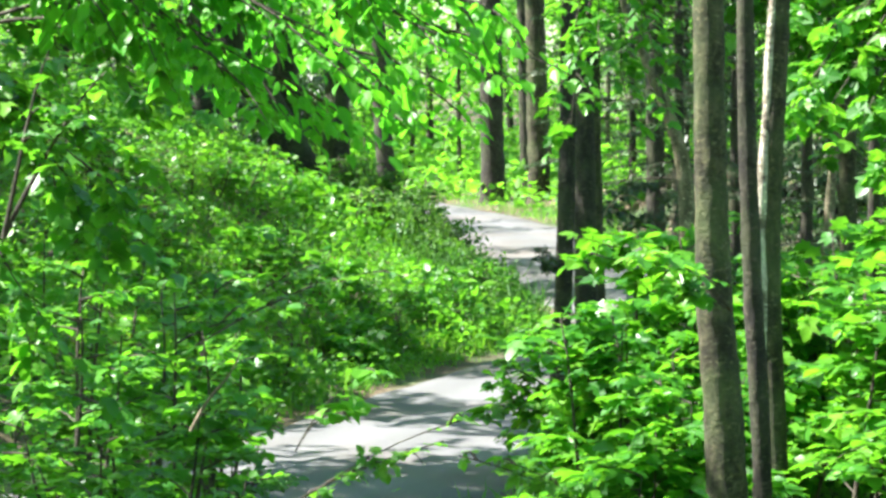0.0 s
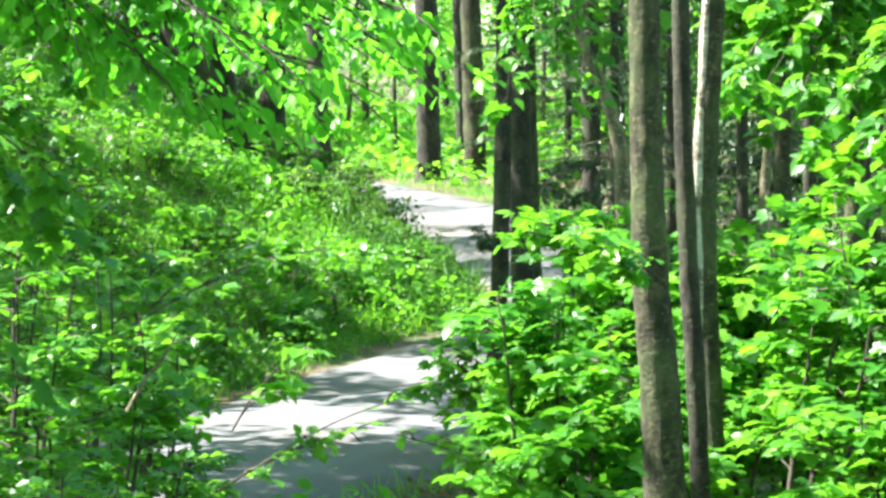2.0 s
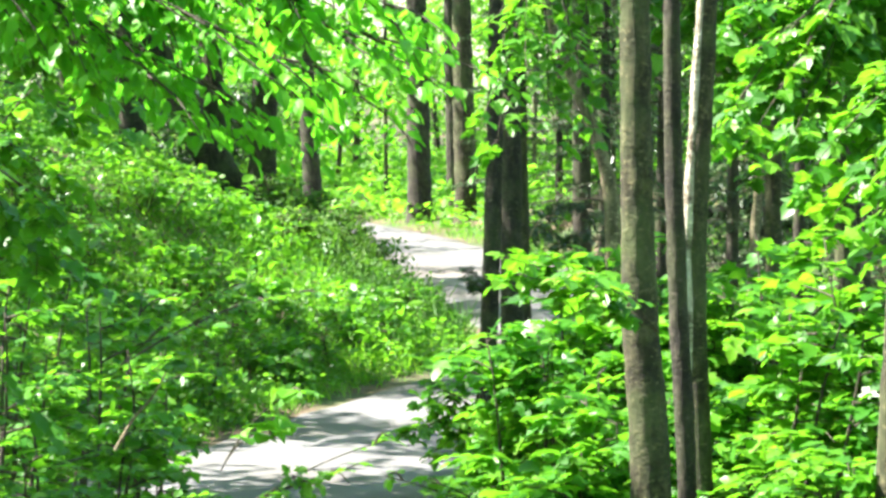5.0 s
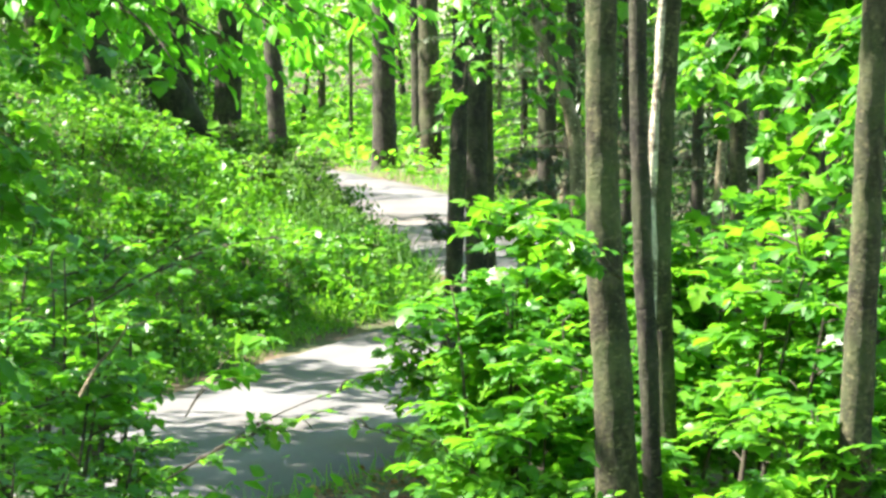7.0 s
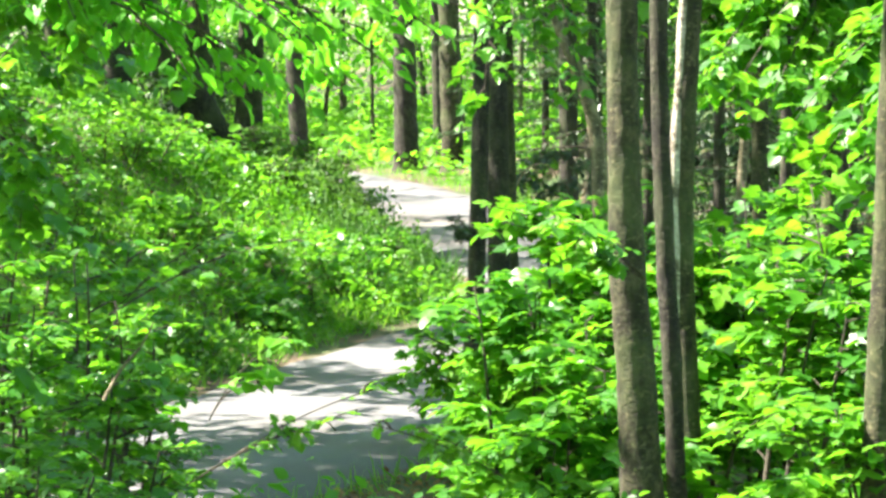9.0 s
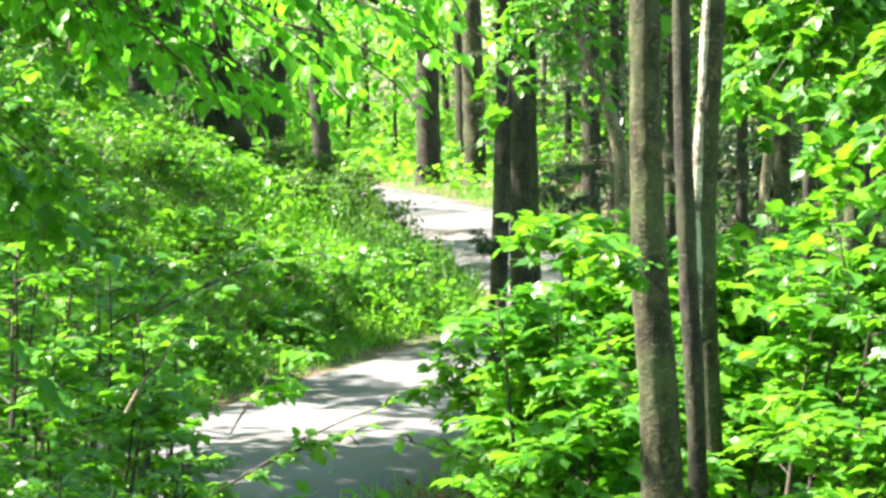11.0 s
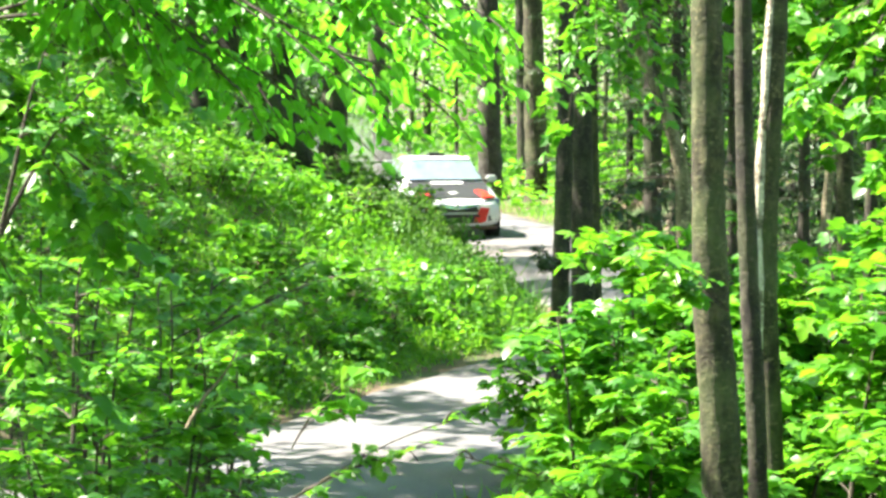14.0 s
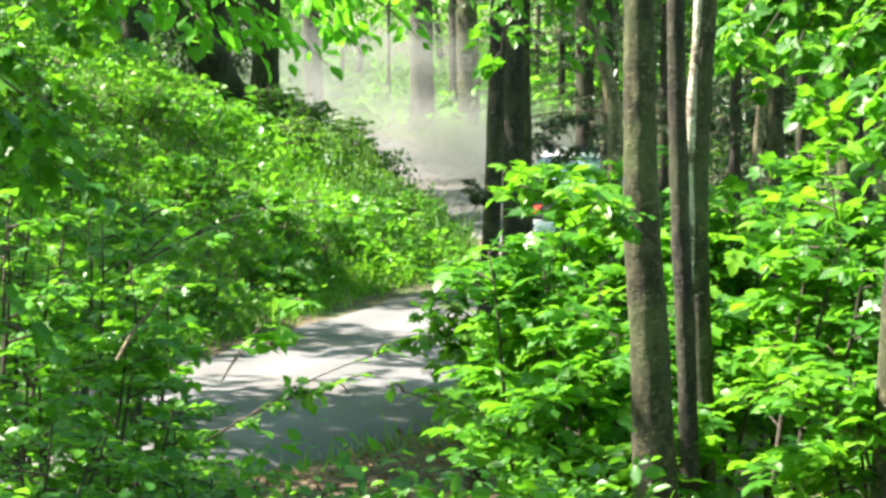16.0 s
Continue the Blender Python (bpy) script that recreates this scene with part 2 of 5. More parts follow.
# ---- plants: helpers ----
RNG = np.random.default_rng(7)
SHAPES = {}
SHAPES["oval"] = (np.array([(0, 0, 0), (0.20, 0.16, 0.03), (0.30, 0.45, 0.07), (0.16, 0.78, 0.02), (0, 1.0, -0.10), (-0.16, 0.78, 0.02), (-0.30, 0.45, 0.07), (-0.20, 0.16, 0.03), (0, 0.5, -0.01)]),
             [(0, 1, 8), (1, 2, 8), (2, 3, 8), (3, 4, 8), (4, 5, 8), (5, 6, 8), (6, 7, 8), (7, 0, 8)])
SHAPES["maple"] = (np.array([(0, 0, 0), (0.34, -0.06, -0.05), (0.26, 0.16, 0.04), (0.56, 0.42, -0.06), (0.26, 0.46, 0.05), (0.26, 0.70, 0.0), (0, 1.0, -0.12),
                        (-0.26, 0.70, 0.0), (-0.26, 0.46, 0.05), (-0.56, 0.42, -0.06), (-0.26, 0.16, 0.04), (-0.34, -0.06, -0.05), (0, 0.32, 0.0)]),
              [(i, (i + 1) % 12, 12) for i in range(12)])
SHAPES["small"] = (np.array([(0, 0, 0), (0.34, 0.5, 0.08), (0, 1, -0.06), (-0.34, 0.5, 0.08)]), [(0, 1, 2), (0, 2, 3)])
SHAPES["blade"] = (np.array([(-0.035, 0, 0), (0.035, 0, 0), (0.025, 0.6, 0.10), (-0.025, 0.6, 0.10), (0, 1, 0.32)]), [(0, 1, 2), (0, 2, 3), (3, 2, 4)])
SHAPES["speck"] = (np.array([(0.5, 0, 0), (-0.5, 0, 0), (0, 0.9, 0)]), [(0, 1, 2)])
SHAPES["needle"] = (np.array([(0, 0, 0), (0.16, 0.4, 0.03), (0, 1, -0.10), (-0.16, 0.4, 0.03)]), [(0, 1, 2), (0, 2, 3)])


def unit(v):
    return v / np.maximum(1e-9, np.linalg.norm(v, axis=1, keepdims=True))


def leaf_mesh(name, shape, pos, axis, normal, size, mat):
    """One mesh of many leaves: base points, directions of growth, upper sides and lengths."""
    tv, tf = SHAPES[shape]
    pos, axis, size = np.asarray(pos, float), unit(np.asarray(axis, float)), np.asarray(size, float)
    side = unit(np.cross(axis, np.asarray(normal, float)))
    up = np.cross(side, axis)
    v = pos[:, None, :] + size[:, None, None] * (tv[None, :, 0:1] * side[:, None, :] + tv[None, :, 1:2] * axis[:, None, :] + tv[None, :, 2:3] * up[:, None, :])
    n, k = len(pos), len(tv)
    f = (np.array(tf)[None, :, :] + (np.arange(n) * k)[:, None, None]).reshape(-1, 3)
    me = bpy.data.meshes.new(name)
    me.vertices.add(n * k)
    me.vertices.foreach_set("co", v.astype(np.float32).ravel())
    me.loops.add(f.size)
    me.loops.foreach_set("vertex_index", f.astype(np.int32).ravel())
    me.polygons.add(len(f))
    me.polygons.foreach_set("loop_start", np.arange(0, f.size, 3, dtype=np.int32))
    me.update(calc_edges=True)
    me.materials.append(mat)
    return me


def tube_mesh(name, tubes, mat, sides=6, rough=0.0):
    """One mesh of tapered round stems; each tube is a list of (point, radius)."""
    verts, faces = [], []
    for tube in tubes:
        base = len(verts)
        pts = [Vector(p) for p, _ in tube]
        for i, (p, r) in enumerate(tube):
            d = (pts[min(i + 1, len(pts) - 1)] - pts[max(i - 1, 0)]).normalized()
            a = d.cross(Vector((0.31, 0.95, 0.05))).normalized() if abs(d.y) < 0.9 else d.cross(Vector((0, 0, 1))).normalized()
            b = d.cross(a)
            for k in range(sides):
                an = 2 * math.pi * k / sides
                rr = r
                if rough:
                    q = pts[i] + (a * math.cos(an) + b * math.sin(an)) * r
                    scale = max(0.0, noise.noise(q * Vector((24, 24, 9))) + 0.15)
                    rr = r * (1 + rough * 0.6 * noise.noise(q * 2.6) + rough * 0.7 * scale + rough * 0.35 * noise.noise(q * Vector((60, 60, 26))))
                verts.append(pts[i] + (a * math.cos(an) + b * math.sin(an)) * rr)
        for i in range(len(tube) - 1):
            for k in range(sides):
                k2 = (k + 1) % sides
                faces.append((base + i * sides + k, base + i * sides + k2, base + (i + 1) * sides + k2, base + (i + 1) * sides + k))
        faces.append(tuple(base + (len(tube) - 1) * sides + k for k in range(sides)))
    me = bpy.data.meshes.new(name)
    me.from_pydata([tuple(v) for v in verts], [], faces)
    me.polygons.foreach_set("use_smooth", [True] * len(faces))
    me.materials.append(mat)
    return me


def child(name, me, parent, label=""):
    ob = new(name, me)
    ob.parent = parent
    if label:
        tagged(ob, label)
    return ob


def bend(a, b, sag=0.0, n=6, r0=0.02, r1=0.004, wob=0.03):
    """A tapered stem from a to b that arches by sag and wanders a little."""
    a, b = np.array(a, float), np.array(b, float)
    ln = np.linalg.norm(b - a)
    ph = RNG.random(3) * 6.28
    out = []
    for i in range(n + 1):
        s = i / n
        p = a + (b - a) * s + np.array([0, 0, sag * 4 * s * (1 - s)])
        p += wob * ln * np.sin(s * 5.5 + ph) * np.array([1, 1, 0.5]) * s * 0.6
        out.append((tuple(p), r0 + (r1 - r0) * s))
    return out


class Foliage:
    """Gathers the stems and the leaves of one plant."""

    def __init__(self):
        self.mains, self.tubes, self.pos, self.axis, self.nor, self.size = [], [], [], [], [], []

    def spray(self, tube, n, size, reach, tilt=0.6, droop=0.35, start=0.15):
        """Leaves on short stalks along a stem, spread flat to both sides of it."""
        pts = np.array([p for p, _ in tube])
        s = np.sort(RNG.uniform(start, 1.0, n)) * (len(pts) - 1)
        i = np.minimum(s.astype(int), len(pts) - 2)
        p = pts[i] + (pts[i + 1] - pts[i]) * (s - i)[:, None]
        d = unit(pts[i + 1] - pts[i])
        side = unit(np.cross(d, np.array([0, 0, 1.0])) + 1e-6)
        sg = np.where(np.arange(n) % 2 == 0, 1.0, -1.0)[:, None]
        out = RNG.uniform(0.1, 1.0, n)[:, None] * reach * (1.15 - 0.6 * (s / (len(pts) - 1)))[:, None]
        ax = unit(side * sg + d * RNG.uniform(0.2, 0.9, (n, 1)) + np.array([0, 0, -droop]) + RNG.normal(0, 0.28, (n, 3)))
        self.pos.append(p + (side * sg * 0.8 + d * 0.4) * out + RNG.normal(0, 0.25, (n, 3)) * reach * np.array([0.5, 0.5, 0.35]))
        self.axis.append(ax)
        self.nor.append(unit(np.array([0, 0, 1.0]) + RNG.normal(0, tilt, (n, 3))))
        self.size.append(size * RNG.uniform(0.5, 1.25, n))

    def cloud(self, centre, radii, n, size, tilt=0.8, droop=0.3):
        q = unit(RNG.normal(0, 1, (n, 3))) * (RNG.random((n, 1)) ** 0.45)
        self.pos.append(np.array(centre) + q * np.array(radii))
        self.axis.append(unit(q * np.array([1, 1, 0.3]) + RNG.normal(0, 0.6, (n, 3)) + np.array([0, 0, -droop])))
        self.nor.append(unit(np.array([0, 0, 1.0]) + RNG.normal(0, tilt, (n, 3))))
        self.size.append(size * RNG.uniform(0.55, 1.25, n))

    def leaves(self, name, shape, mat):
        return leaf_mesh(name, shape, np.concatenate(self.pos), np.concatenate(self.axis), np.concatenate(self.nor), np.concatenate(self.size), mat)


SINGLE = {}


def hang_leaves(parent, fo, shape, mat, origin, single, toward=(0.0, 0.0, 3.5)):
    """The leaves that hang nearest to the path as parts of their own, the rest joined."""
    pos, axis, nor, size = (np.concatenate(q) for q in (fo.pos, fo.axis, fo.nor, fo.size))
    rank = np.argsort(np.linalg.norm(pos - np.array(toward), axis=1) + RNG.uniform(0, 0.5, len(pos)))
    one, rest = rank[:single], rank[single:]
    key = (shape, mat.name)
    if key not in SINGLE:
        me = bpy.data.meshes.new("leaf")
        me.from_pydata(SHAPES[shape][0].tolist(), [], SHAPES[shape][1])
        me.materials.append(mat)
        SINGLE[key] = me
    ax = unit(axis)
    sd_ = unit(np.cross(ax, nor))
    up = np.cross(sd_, ax)
    for i in one:
        m = Matrix(((sd_[i][0], ax[i][0], up[i][0]), (sd_[i][1], ax[i][1], up[i][1]), (sd_[i][2], ax[i][2], up[i][2]))) * float(size[i])
        leaf = new("leaf", SINGLE[key])
        leaf.parent = parent
        leaf.matrix_local = Matrix.Translation(Vector(pos[i]) - Vector(origin)) @ m.to_4x4()
    if len(rest):
        tagged(child("foliage", local(leaf_mesh("foliage", shape, pos[rest], axis[rest], nor[rest], size[rest], mat), *origin), parent), kind="stuff")


def ground_at(x, y):
    return float(terrain(x, y)[0][0])


def base_empty(name, x, y, z, label, category, group=""):
    ob = new(name)
    ob.location = (x, y, z)
    ob.empty_display_size = 0.2
    return tagged(ob, label, category, group)


def local(me, x, y, z):
    me.transform(Matrix.Translation((-x, -y, -z)))
    return me


def shrub(x, y, height, spread, stems, branches, per, size, shape, mat, label, group, name="shrub", lean=(0, 0), low=0.15, tilt=0.34, droop=0.18):
    z = ground_at(x, y)
    fo = Foliage()
    for _ in range(stems):
        a = RNG.uniform(0, 6.28)
        bx, by = x + RNG.normal(0, 0.12 * spread), y + RNG.normal(0, 0.12 * spread)
        top = (bx + math.cos(a) * spread * 0.4 + lean[0], by + math.sin(a) * spread * 0.4 + lean[1], z + height * RNG.uniform(0.75, 1.0))
        stem = bend((bx, by, z - 0.05), top, 0.02, 7, 0.010 + 0.006 * height, 0.004)
        fo.mains.append(stem)
        fo.spray(stem, max(4, per // 3), size, size * 1.2, tilt, droop, 0.6)
        for k in range(branches):
            s = low + (1 - low) * (k + RNG.random()) / branches
            i = min(int(s * 7), 6)
            p = np.array(stem[i][0]) + (np.array(stem[i + 1][0]) - np.array(stem[i][0])) * (s * 7 - i)
            an = RNG.uniform(0, 6.28)
            ln = spread * (1.1 - 0.6 * s) * RNG.uniform(0.5, 1.0)
            br = bend(p, p + np.array([math.cos(an) * ln, math.sin(an) * ln, ln * RNG.uniform(-0.1, 0.35)]), 0.06 * ln, 5, 0.007, 0.002, 0.05)
            fo.tubes.append(br)
            fo.spray(br, per, size, size * 1.5, tilt, droop)
    ob = base_empty(name, x, y, z, label, "shrub", group)
    for stem in fo.mains:
        child("stem", local(tube_mesh("stem", [stem], TWIG, 6), x, y, z), ob)
    tagged(child("twig", local(tube_mesh("twig", fo.tubes, TWIG, 4), x, y, z), ob), kind="stuff")
    hang_leaves(ob, fo, shape, mat, (x, y, z), 48 if y < 26 else 0)
    return ob


def high_crown(x, y, z, r=2.0, n=500, k=3):
    return [((x + RNG.normal(0, r * 0.7), y + RNG.normal(0, r * 0.7), z + RNG.uniform(-0.8, 1.6)), (r, r, r * 0.45), n) for _ in range(k)]


def tree(line, radii, label, bark, name="tree", group="", crown=None, limbs=(), rough=0.14, sides=18, shape="oval", mat=None, size=0.09, sink=True):
    """A tree along the points of its trunk; crown: list of (centre, radii, leaf count); limbs: lists of (point, radius)."""
    pts = np.array(line, float)
    if sink:
        g = ground_at(pts[0][0], pts[0][1])
        d = pts[0] - pts[1]
        if pts[0][2] > g:
            pts[0] = pts[0] + d / max(0.2, -d[2]) * (pts[0][2] - g + 0.15)
    near = pts[0][1] < 32
    n = max(10, int(np.linalg.norm(np.diff(pts, axis=0), axis=1).sum() / (0.05 if near else 0.16)))
    sides = 30 if near else sides
    sm = smooth_line(pts, max(3, n // (len(pts) - 1)))
    rr = np.interp(np.linspace(0, 1, len(sm)), np.linspace(0, 1, len(radii)), radii)
    flare = 1 + 0.5 * np.exp(-np.linspace(0, 1, len(sm)) * len(sm) * (0.05 if near else 0.16) / 0.25)
    x, y, z = sm[0]
    ob = base_empty(name, x, y, z, label, "tree", group)
    child("trunk", local(tube_mesh("trunk", [[(tuple(p), r * f) for p, r, f in zip(sm, rr, flare)]], bark, sides, rough), x, y, z), ob)
    for limb in limbs:
        child("limb", local(tube_mesh("limb", [limb], bark, 8, rough * 0.7), x, y, z), ob)
    if crown is None and z < 3 and sm[-1][2] > 4.5:
        shape = "small"
        crown = high_crown(sm[-1][0], sm[-1][1], max(8.5, sm[-1][2] + 1.5), 1.2, 220, 3)
    if crown:
        fo = Foliage()
        for c, r, k in crown:
            br = bend(sm[-1] if np.linalg.norm(np.array(c) - sm[-1]) < 6 else sm[len(sm) * 2 // 3], c, 0.1, 6, 0.05, 0.01)
            fo.tubes.append(br)
            fo.cloud(c, r, k, size)
        for br in fo.tubes:
            child("branch", local(tube_mesh("branch", [br], bark, 6), x, y, z), ob)
        tagged(child("crown", local(fo.leaves("crown", shape, mat or LEAF_MAPLE), x, y, z), ob), kind="stuff")
    return ob


# ---- trees by the road ----
G = "trees beside the bend"
tree([(0.92, 17.00, 0.92), (0.89, 17.00, 1.64), (0.84, 17.00, 2.36), (0.82, 17.00, 3.16), (0.81, 17.00, 4.07), (0.79, 17.00, 5.78)], [0.108, 0.103, 0.090, 0.080, 0.071, 0.043],
     "straight grey-brown tree trunk with rough scaly bark", BARK, group=G)
tree([(1.13, 17.60, 0.84), (1.11, 17.60, 1.58), (1.07, 17.60, 2.32), (1.04, 17.60, 3.20), (1.03, 17.60, 4.09), (1.02, 17.60, 5.57)], [0.053, 0.050, 0.050, 0.047, 0.041, 0.024],
     "slim dark tree trunk beside a thicker one", BARK_DARK, group=G)
slender = tree([(1.26, 18.40, 0.78), (1.24, 18.40, 1.52), (1.21, 18.40, 2.26), (1.22, 18.40, 2.88), (1.25, 18.40, 3.50), (1.29, 18.40, 4.43), (1.33, 18.40, 5.97)], [0.062, 0.062, 0.062, 0.059, 0.059, 0.053, 0.031],
     "slender tree trunk with pale sunlit flank", BARK, group=G)
# narrow pale strip set on one flank of the trunk
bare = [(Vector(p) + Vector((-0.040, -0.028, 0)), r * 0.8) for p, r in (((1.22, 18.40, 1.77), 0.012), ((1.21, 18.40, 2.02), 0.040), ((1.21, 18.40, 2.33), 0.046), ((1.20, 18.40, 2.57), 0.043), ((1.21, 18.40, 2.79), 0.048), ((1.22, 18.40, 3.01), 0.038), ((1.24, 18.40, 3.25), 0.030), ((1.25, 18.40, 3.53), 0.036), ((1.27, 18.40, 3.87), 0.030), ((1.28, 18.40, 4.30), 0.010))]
child("bare_wood", local(tube_mesh("bare_wood", [bare], PALE_STRIP, 12, 0.55), *slender.location), slender, "pale rough strip along one flank of the trunk")
tree([(2.31, 25.00, -0.24), (2.27, 25.00, 0.81), (2.23, 25.00, 2.24), (2.22, 25.00, 3.08), (2.20, 25.00, 3.92), (2.17, 25.00, 6.02)], [0.067, 0.067, 0.063, 0.059, 0.055, 0.029],
     "slender brown tree trunk among maple saplings", BARK, group=G)
tree([(2.25, 27.00, -0.40), (2.23, 27.00, 1.69), (2.25, 27.00, 2.28), (2.30, 27.00, 2.91), (2.31, 27.00, 3.23)], [0.045, 0.043, 0.041, 0.032, 0.007],
     "broken pale dead trunk with a splintered top", BARK_PALE, group=G)
tree([(2.03, 16.40, 1.02), (2.05, 16.40, 1.74), (2.08, 16.40, 2.40), (2.10, 16.40, 3.09), (2.13, 16.40, 3.78), (2.16, 16.40, 5.15)], [0.080, 0.077, 0.074, 0.069, 0.063, 0.036],
     "grey tree trunk rising from ferny undergrowth", BARK, group=G)
tree([(2.91, 28.00, -0.59), (2.99, 28.00, 0.68), (3.08, 28.00, 2.09), (3.05, 28.00, 2.98), (2.87, 28.00, 3.78), (2.73, 28.00, 4.68)], [0.085, 0.085, 0.085, 0.085, 0.066, 0.042],
            "forked tree trunk with mossy bark", BARK, group=G,
            limbs=[[((3.07, 28.00, 2.79), 0.071), ((3.13, 28.00, 3.31), 0.066), ((3.14, 28.00, 4.06), 0.061), ((3.17, 28.00, 5.38), 0.038)]])
tree([(3.36, 30.00, -0.83), (3.33, 30.00, -0.03), (3.37, 30.00, 1.48), (3.41, 30.00, 2.49), (3.40, 30.00, 4.51)], [0.076, 0.071, 0.060, 0.045, 0.025], "thin dark trunk in deep shade", BARK_DARK, group=G)
tree([(0.00, 24.00, 0.03), (0.06, 24.00, 1.00), (0.11, 24.00, 1.89), (0.14, 24.00, 2.90), (0.15, 24.00, 3.74), (0.17, 24.00, 5.52)], [0.073, 0.069, 0.064, 0.058, 0.052, 0.028],
     "dark leaning trunk of a pair beside the road", BARK_DARK, group=G)
tree([(0.36, 24.60, -0.05), (0.32, 24.60, 0.94), (0.28, 24.60, 1.77), (0.27, 24.60, 2.88), (0.26, 24.60, 3.75), (0.23, 24.60, 5.57)], [0.087, 0.087, 0.083, 0.074, 0.062, 0.037],
     "brown trunk of a pair beside the road", BARK_DARK, group=G)
tree([(0.43, 27.00, 0.78), (0.41, 27.00, 1.60), (0.39, 27.00, 2.59), (0.38, 27.00, 3.50), (0.34, 27.00, 5.31)], [0.050, 0.050, 0.045, 0.041, 0.023], "thin grey trunk close to a pair of trees", BARK, group=G)
tree([(0.89, 25.00, -0.07), (0.96, 25.00, 0.98), (1.03, 25.00, 2.24), (1.00, 25.00, 2.79), (0.86, 25.00, 3.25), (0.72, 25.00, 3.58), (0.55, 25.00, 4.05), (0.40, 25.00, 4.76)], [0.076, 0.067, 0.059, 0.055, 0.042, 0.036, 0.031, 0.017],
     "pale crooked trunk bending sideways over the road", BARK_PALE, group=G)
tree([(1.58, 48.00, 0.28), (1.55, 48.00, 1.08), (1.53, 48.00, 2.69), (1.52, 48.00, 4.31), (1.50, 48.00, 6.72)], [0.137, 0.129, 0.129, 0.121, 0.081], "dark trunk standing at the far verge", BARK_DARK, group=G)
G = "trees beyond the bend"

def far_tree(foot, top, w, label, bark=BARK_DARK, crown=True):
    a, b = np.array(foot, float), np.array(top, float)
    up = b + (b - a) * 1.6
    cr = high_crown(up[0], up[1], max(7.0, up[2]), 2.4, 420, 3) if crown else None
    tree([a, a * 0.66 + b * 0.34, a * 0.33 + b * 0.67, b, up], [w * 1.1, w, w * 0.97, w * 0.93, w * 0.6], label, bark, group="trees beyond the bend", crown=cr, mat=LEAF_FAR, size=0.2, sides=14, shape="small")


far_tree((-1.21, 75.00, 0.41), (-1.26, 75.00, 4.26), 0.264, "stout dark trunk at the outer edge of the bend")
far_tree((-0.17, 73.00, 0.46), (-0.25, 73.00, 4.24), 0.233, "grey trunk at the outer edge of the bend", BARK)
far_tree((-0.48, 79.00, 0.32), (-0.56, 79.00, 4.30), 0.146, "thin dark trunk close to a thicker one")
far_tree((-3.70, 77.50, 0.75), (-3.90, 77.50, 4.30), 0.205, "dark trunk standing on the bank")
far_tree((-3.48, 55.00, 1.70), (-3.39, 55.00, 4.06), 0.215, "dark trunk on top of the bank", crown=False)
far_tree((-3.90, 55.60, 1.55), (-4.76, 55.60, 3.15), 0.30, "thick dark leaning trunk on top of the bank", crown=False)
far_tree((-4.30, 56.40, 1.75), (-4.42, 56.40, 4.10), 0.21, "dark trunk in the shade on the bank", crown=False)
far_tree((-5.70, 56.00, 2.40), (-5.73, 56.00, 4.08), 0.235, "stout dark trunk in the shade on the bank", crown=False)
far_tree((-5.26, 52.00, 2.67), (-5.34, 52.00, 4.02), 0.201, "dark trunk on the upper bank")
far_tree((-6.08, 50.00, 2.41), (-5.98, 50.00, 4.00), 0.168, "brown trunk on the upper bank", BARK)
far_tree((-7.93, 54.00, 2.50), (-7.83, 54.00, 4.04), 0.181, "dark trunk far up the bank")
for k, (x, y, w) in enumerate(((-3.2, 92, 0.10), (-1.0, 98, 0.09), (0.6, 88, 0.07), (-5.5, 104, 0.12), (2.6, 96, 0.14), (4.6, 84, 0.13), (7.5, 78, 0.15), (9.8, 88, 0.17),
                               (6.2, 66, 0.11), (8.6, 60, 0.13), (5.0, 58, 0.09), (11, 70, 0.16), (-12, 108, 0.15), (3.4, 70, 0.08), (7.0, 52, 0.10), (4.2, 47, 0.07), (6.1, 43, 0.08))):
    z = ground_at(x, y)
    far_tree((x, y, z), (x + RNG.normal(0, 0.3), y, z + 5), w, "slim woodland trunk among leafy undergrowth", (BARK, BARK_DARK)[k % 2], k % 2 == 0)

# ---- woodland behind ----
def woods(name, boxes, size, mat, shape, label, tilt=0.8):
    """Foliage of the woods: clumps of leaves strewn through boxes (x0, x1, y0, y1, z0, z1, clumps, leaves, clump radius)."""
    fo = Foliage()
    for x0, x1, y0, y1, z0, z1, clumps, per, rad in boxes:
        for _ in range(clumps):
            x, y = RNG.uniform(x0, x1), RNG.uniform(y0, y1)
            g = ground_at(x, y)
            r = rad * RNG.uniform(0.5, 1.3)
            fo.cloud((x, y, g + RNG.uniform(z0, z1)), (r, r, r * 0.5), per, size, tilt)
    tagged(new(name, fo.leaves(name, shape, mat)), label, "foliage", kind="stuff")


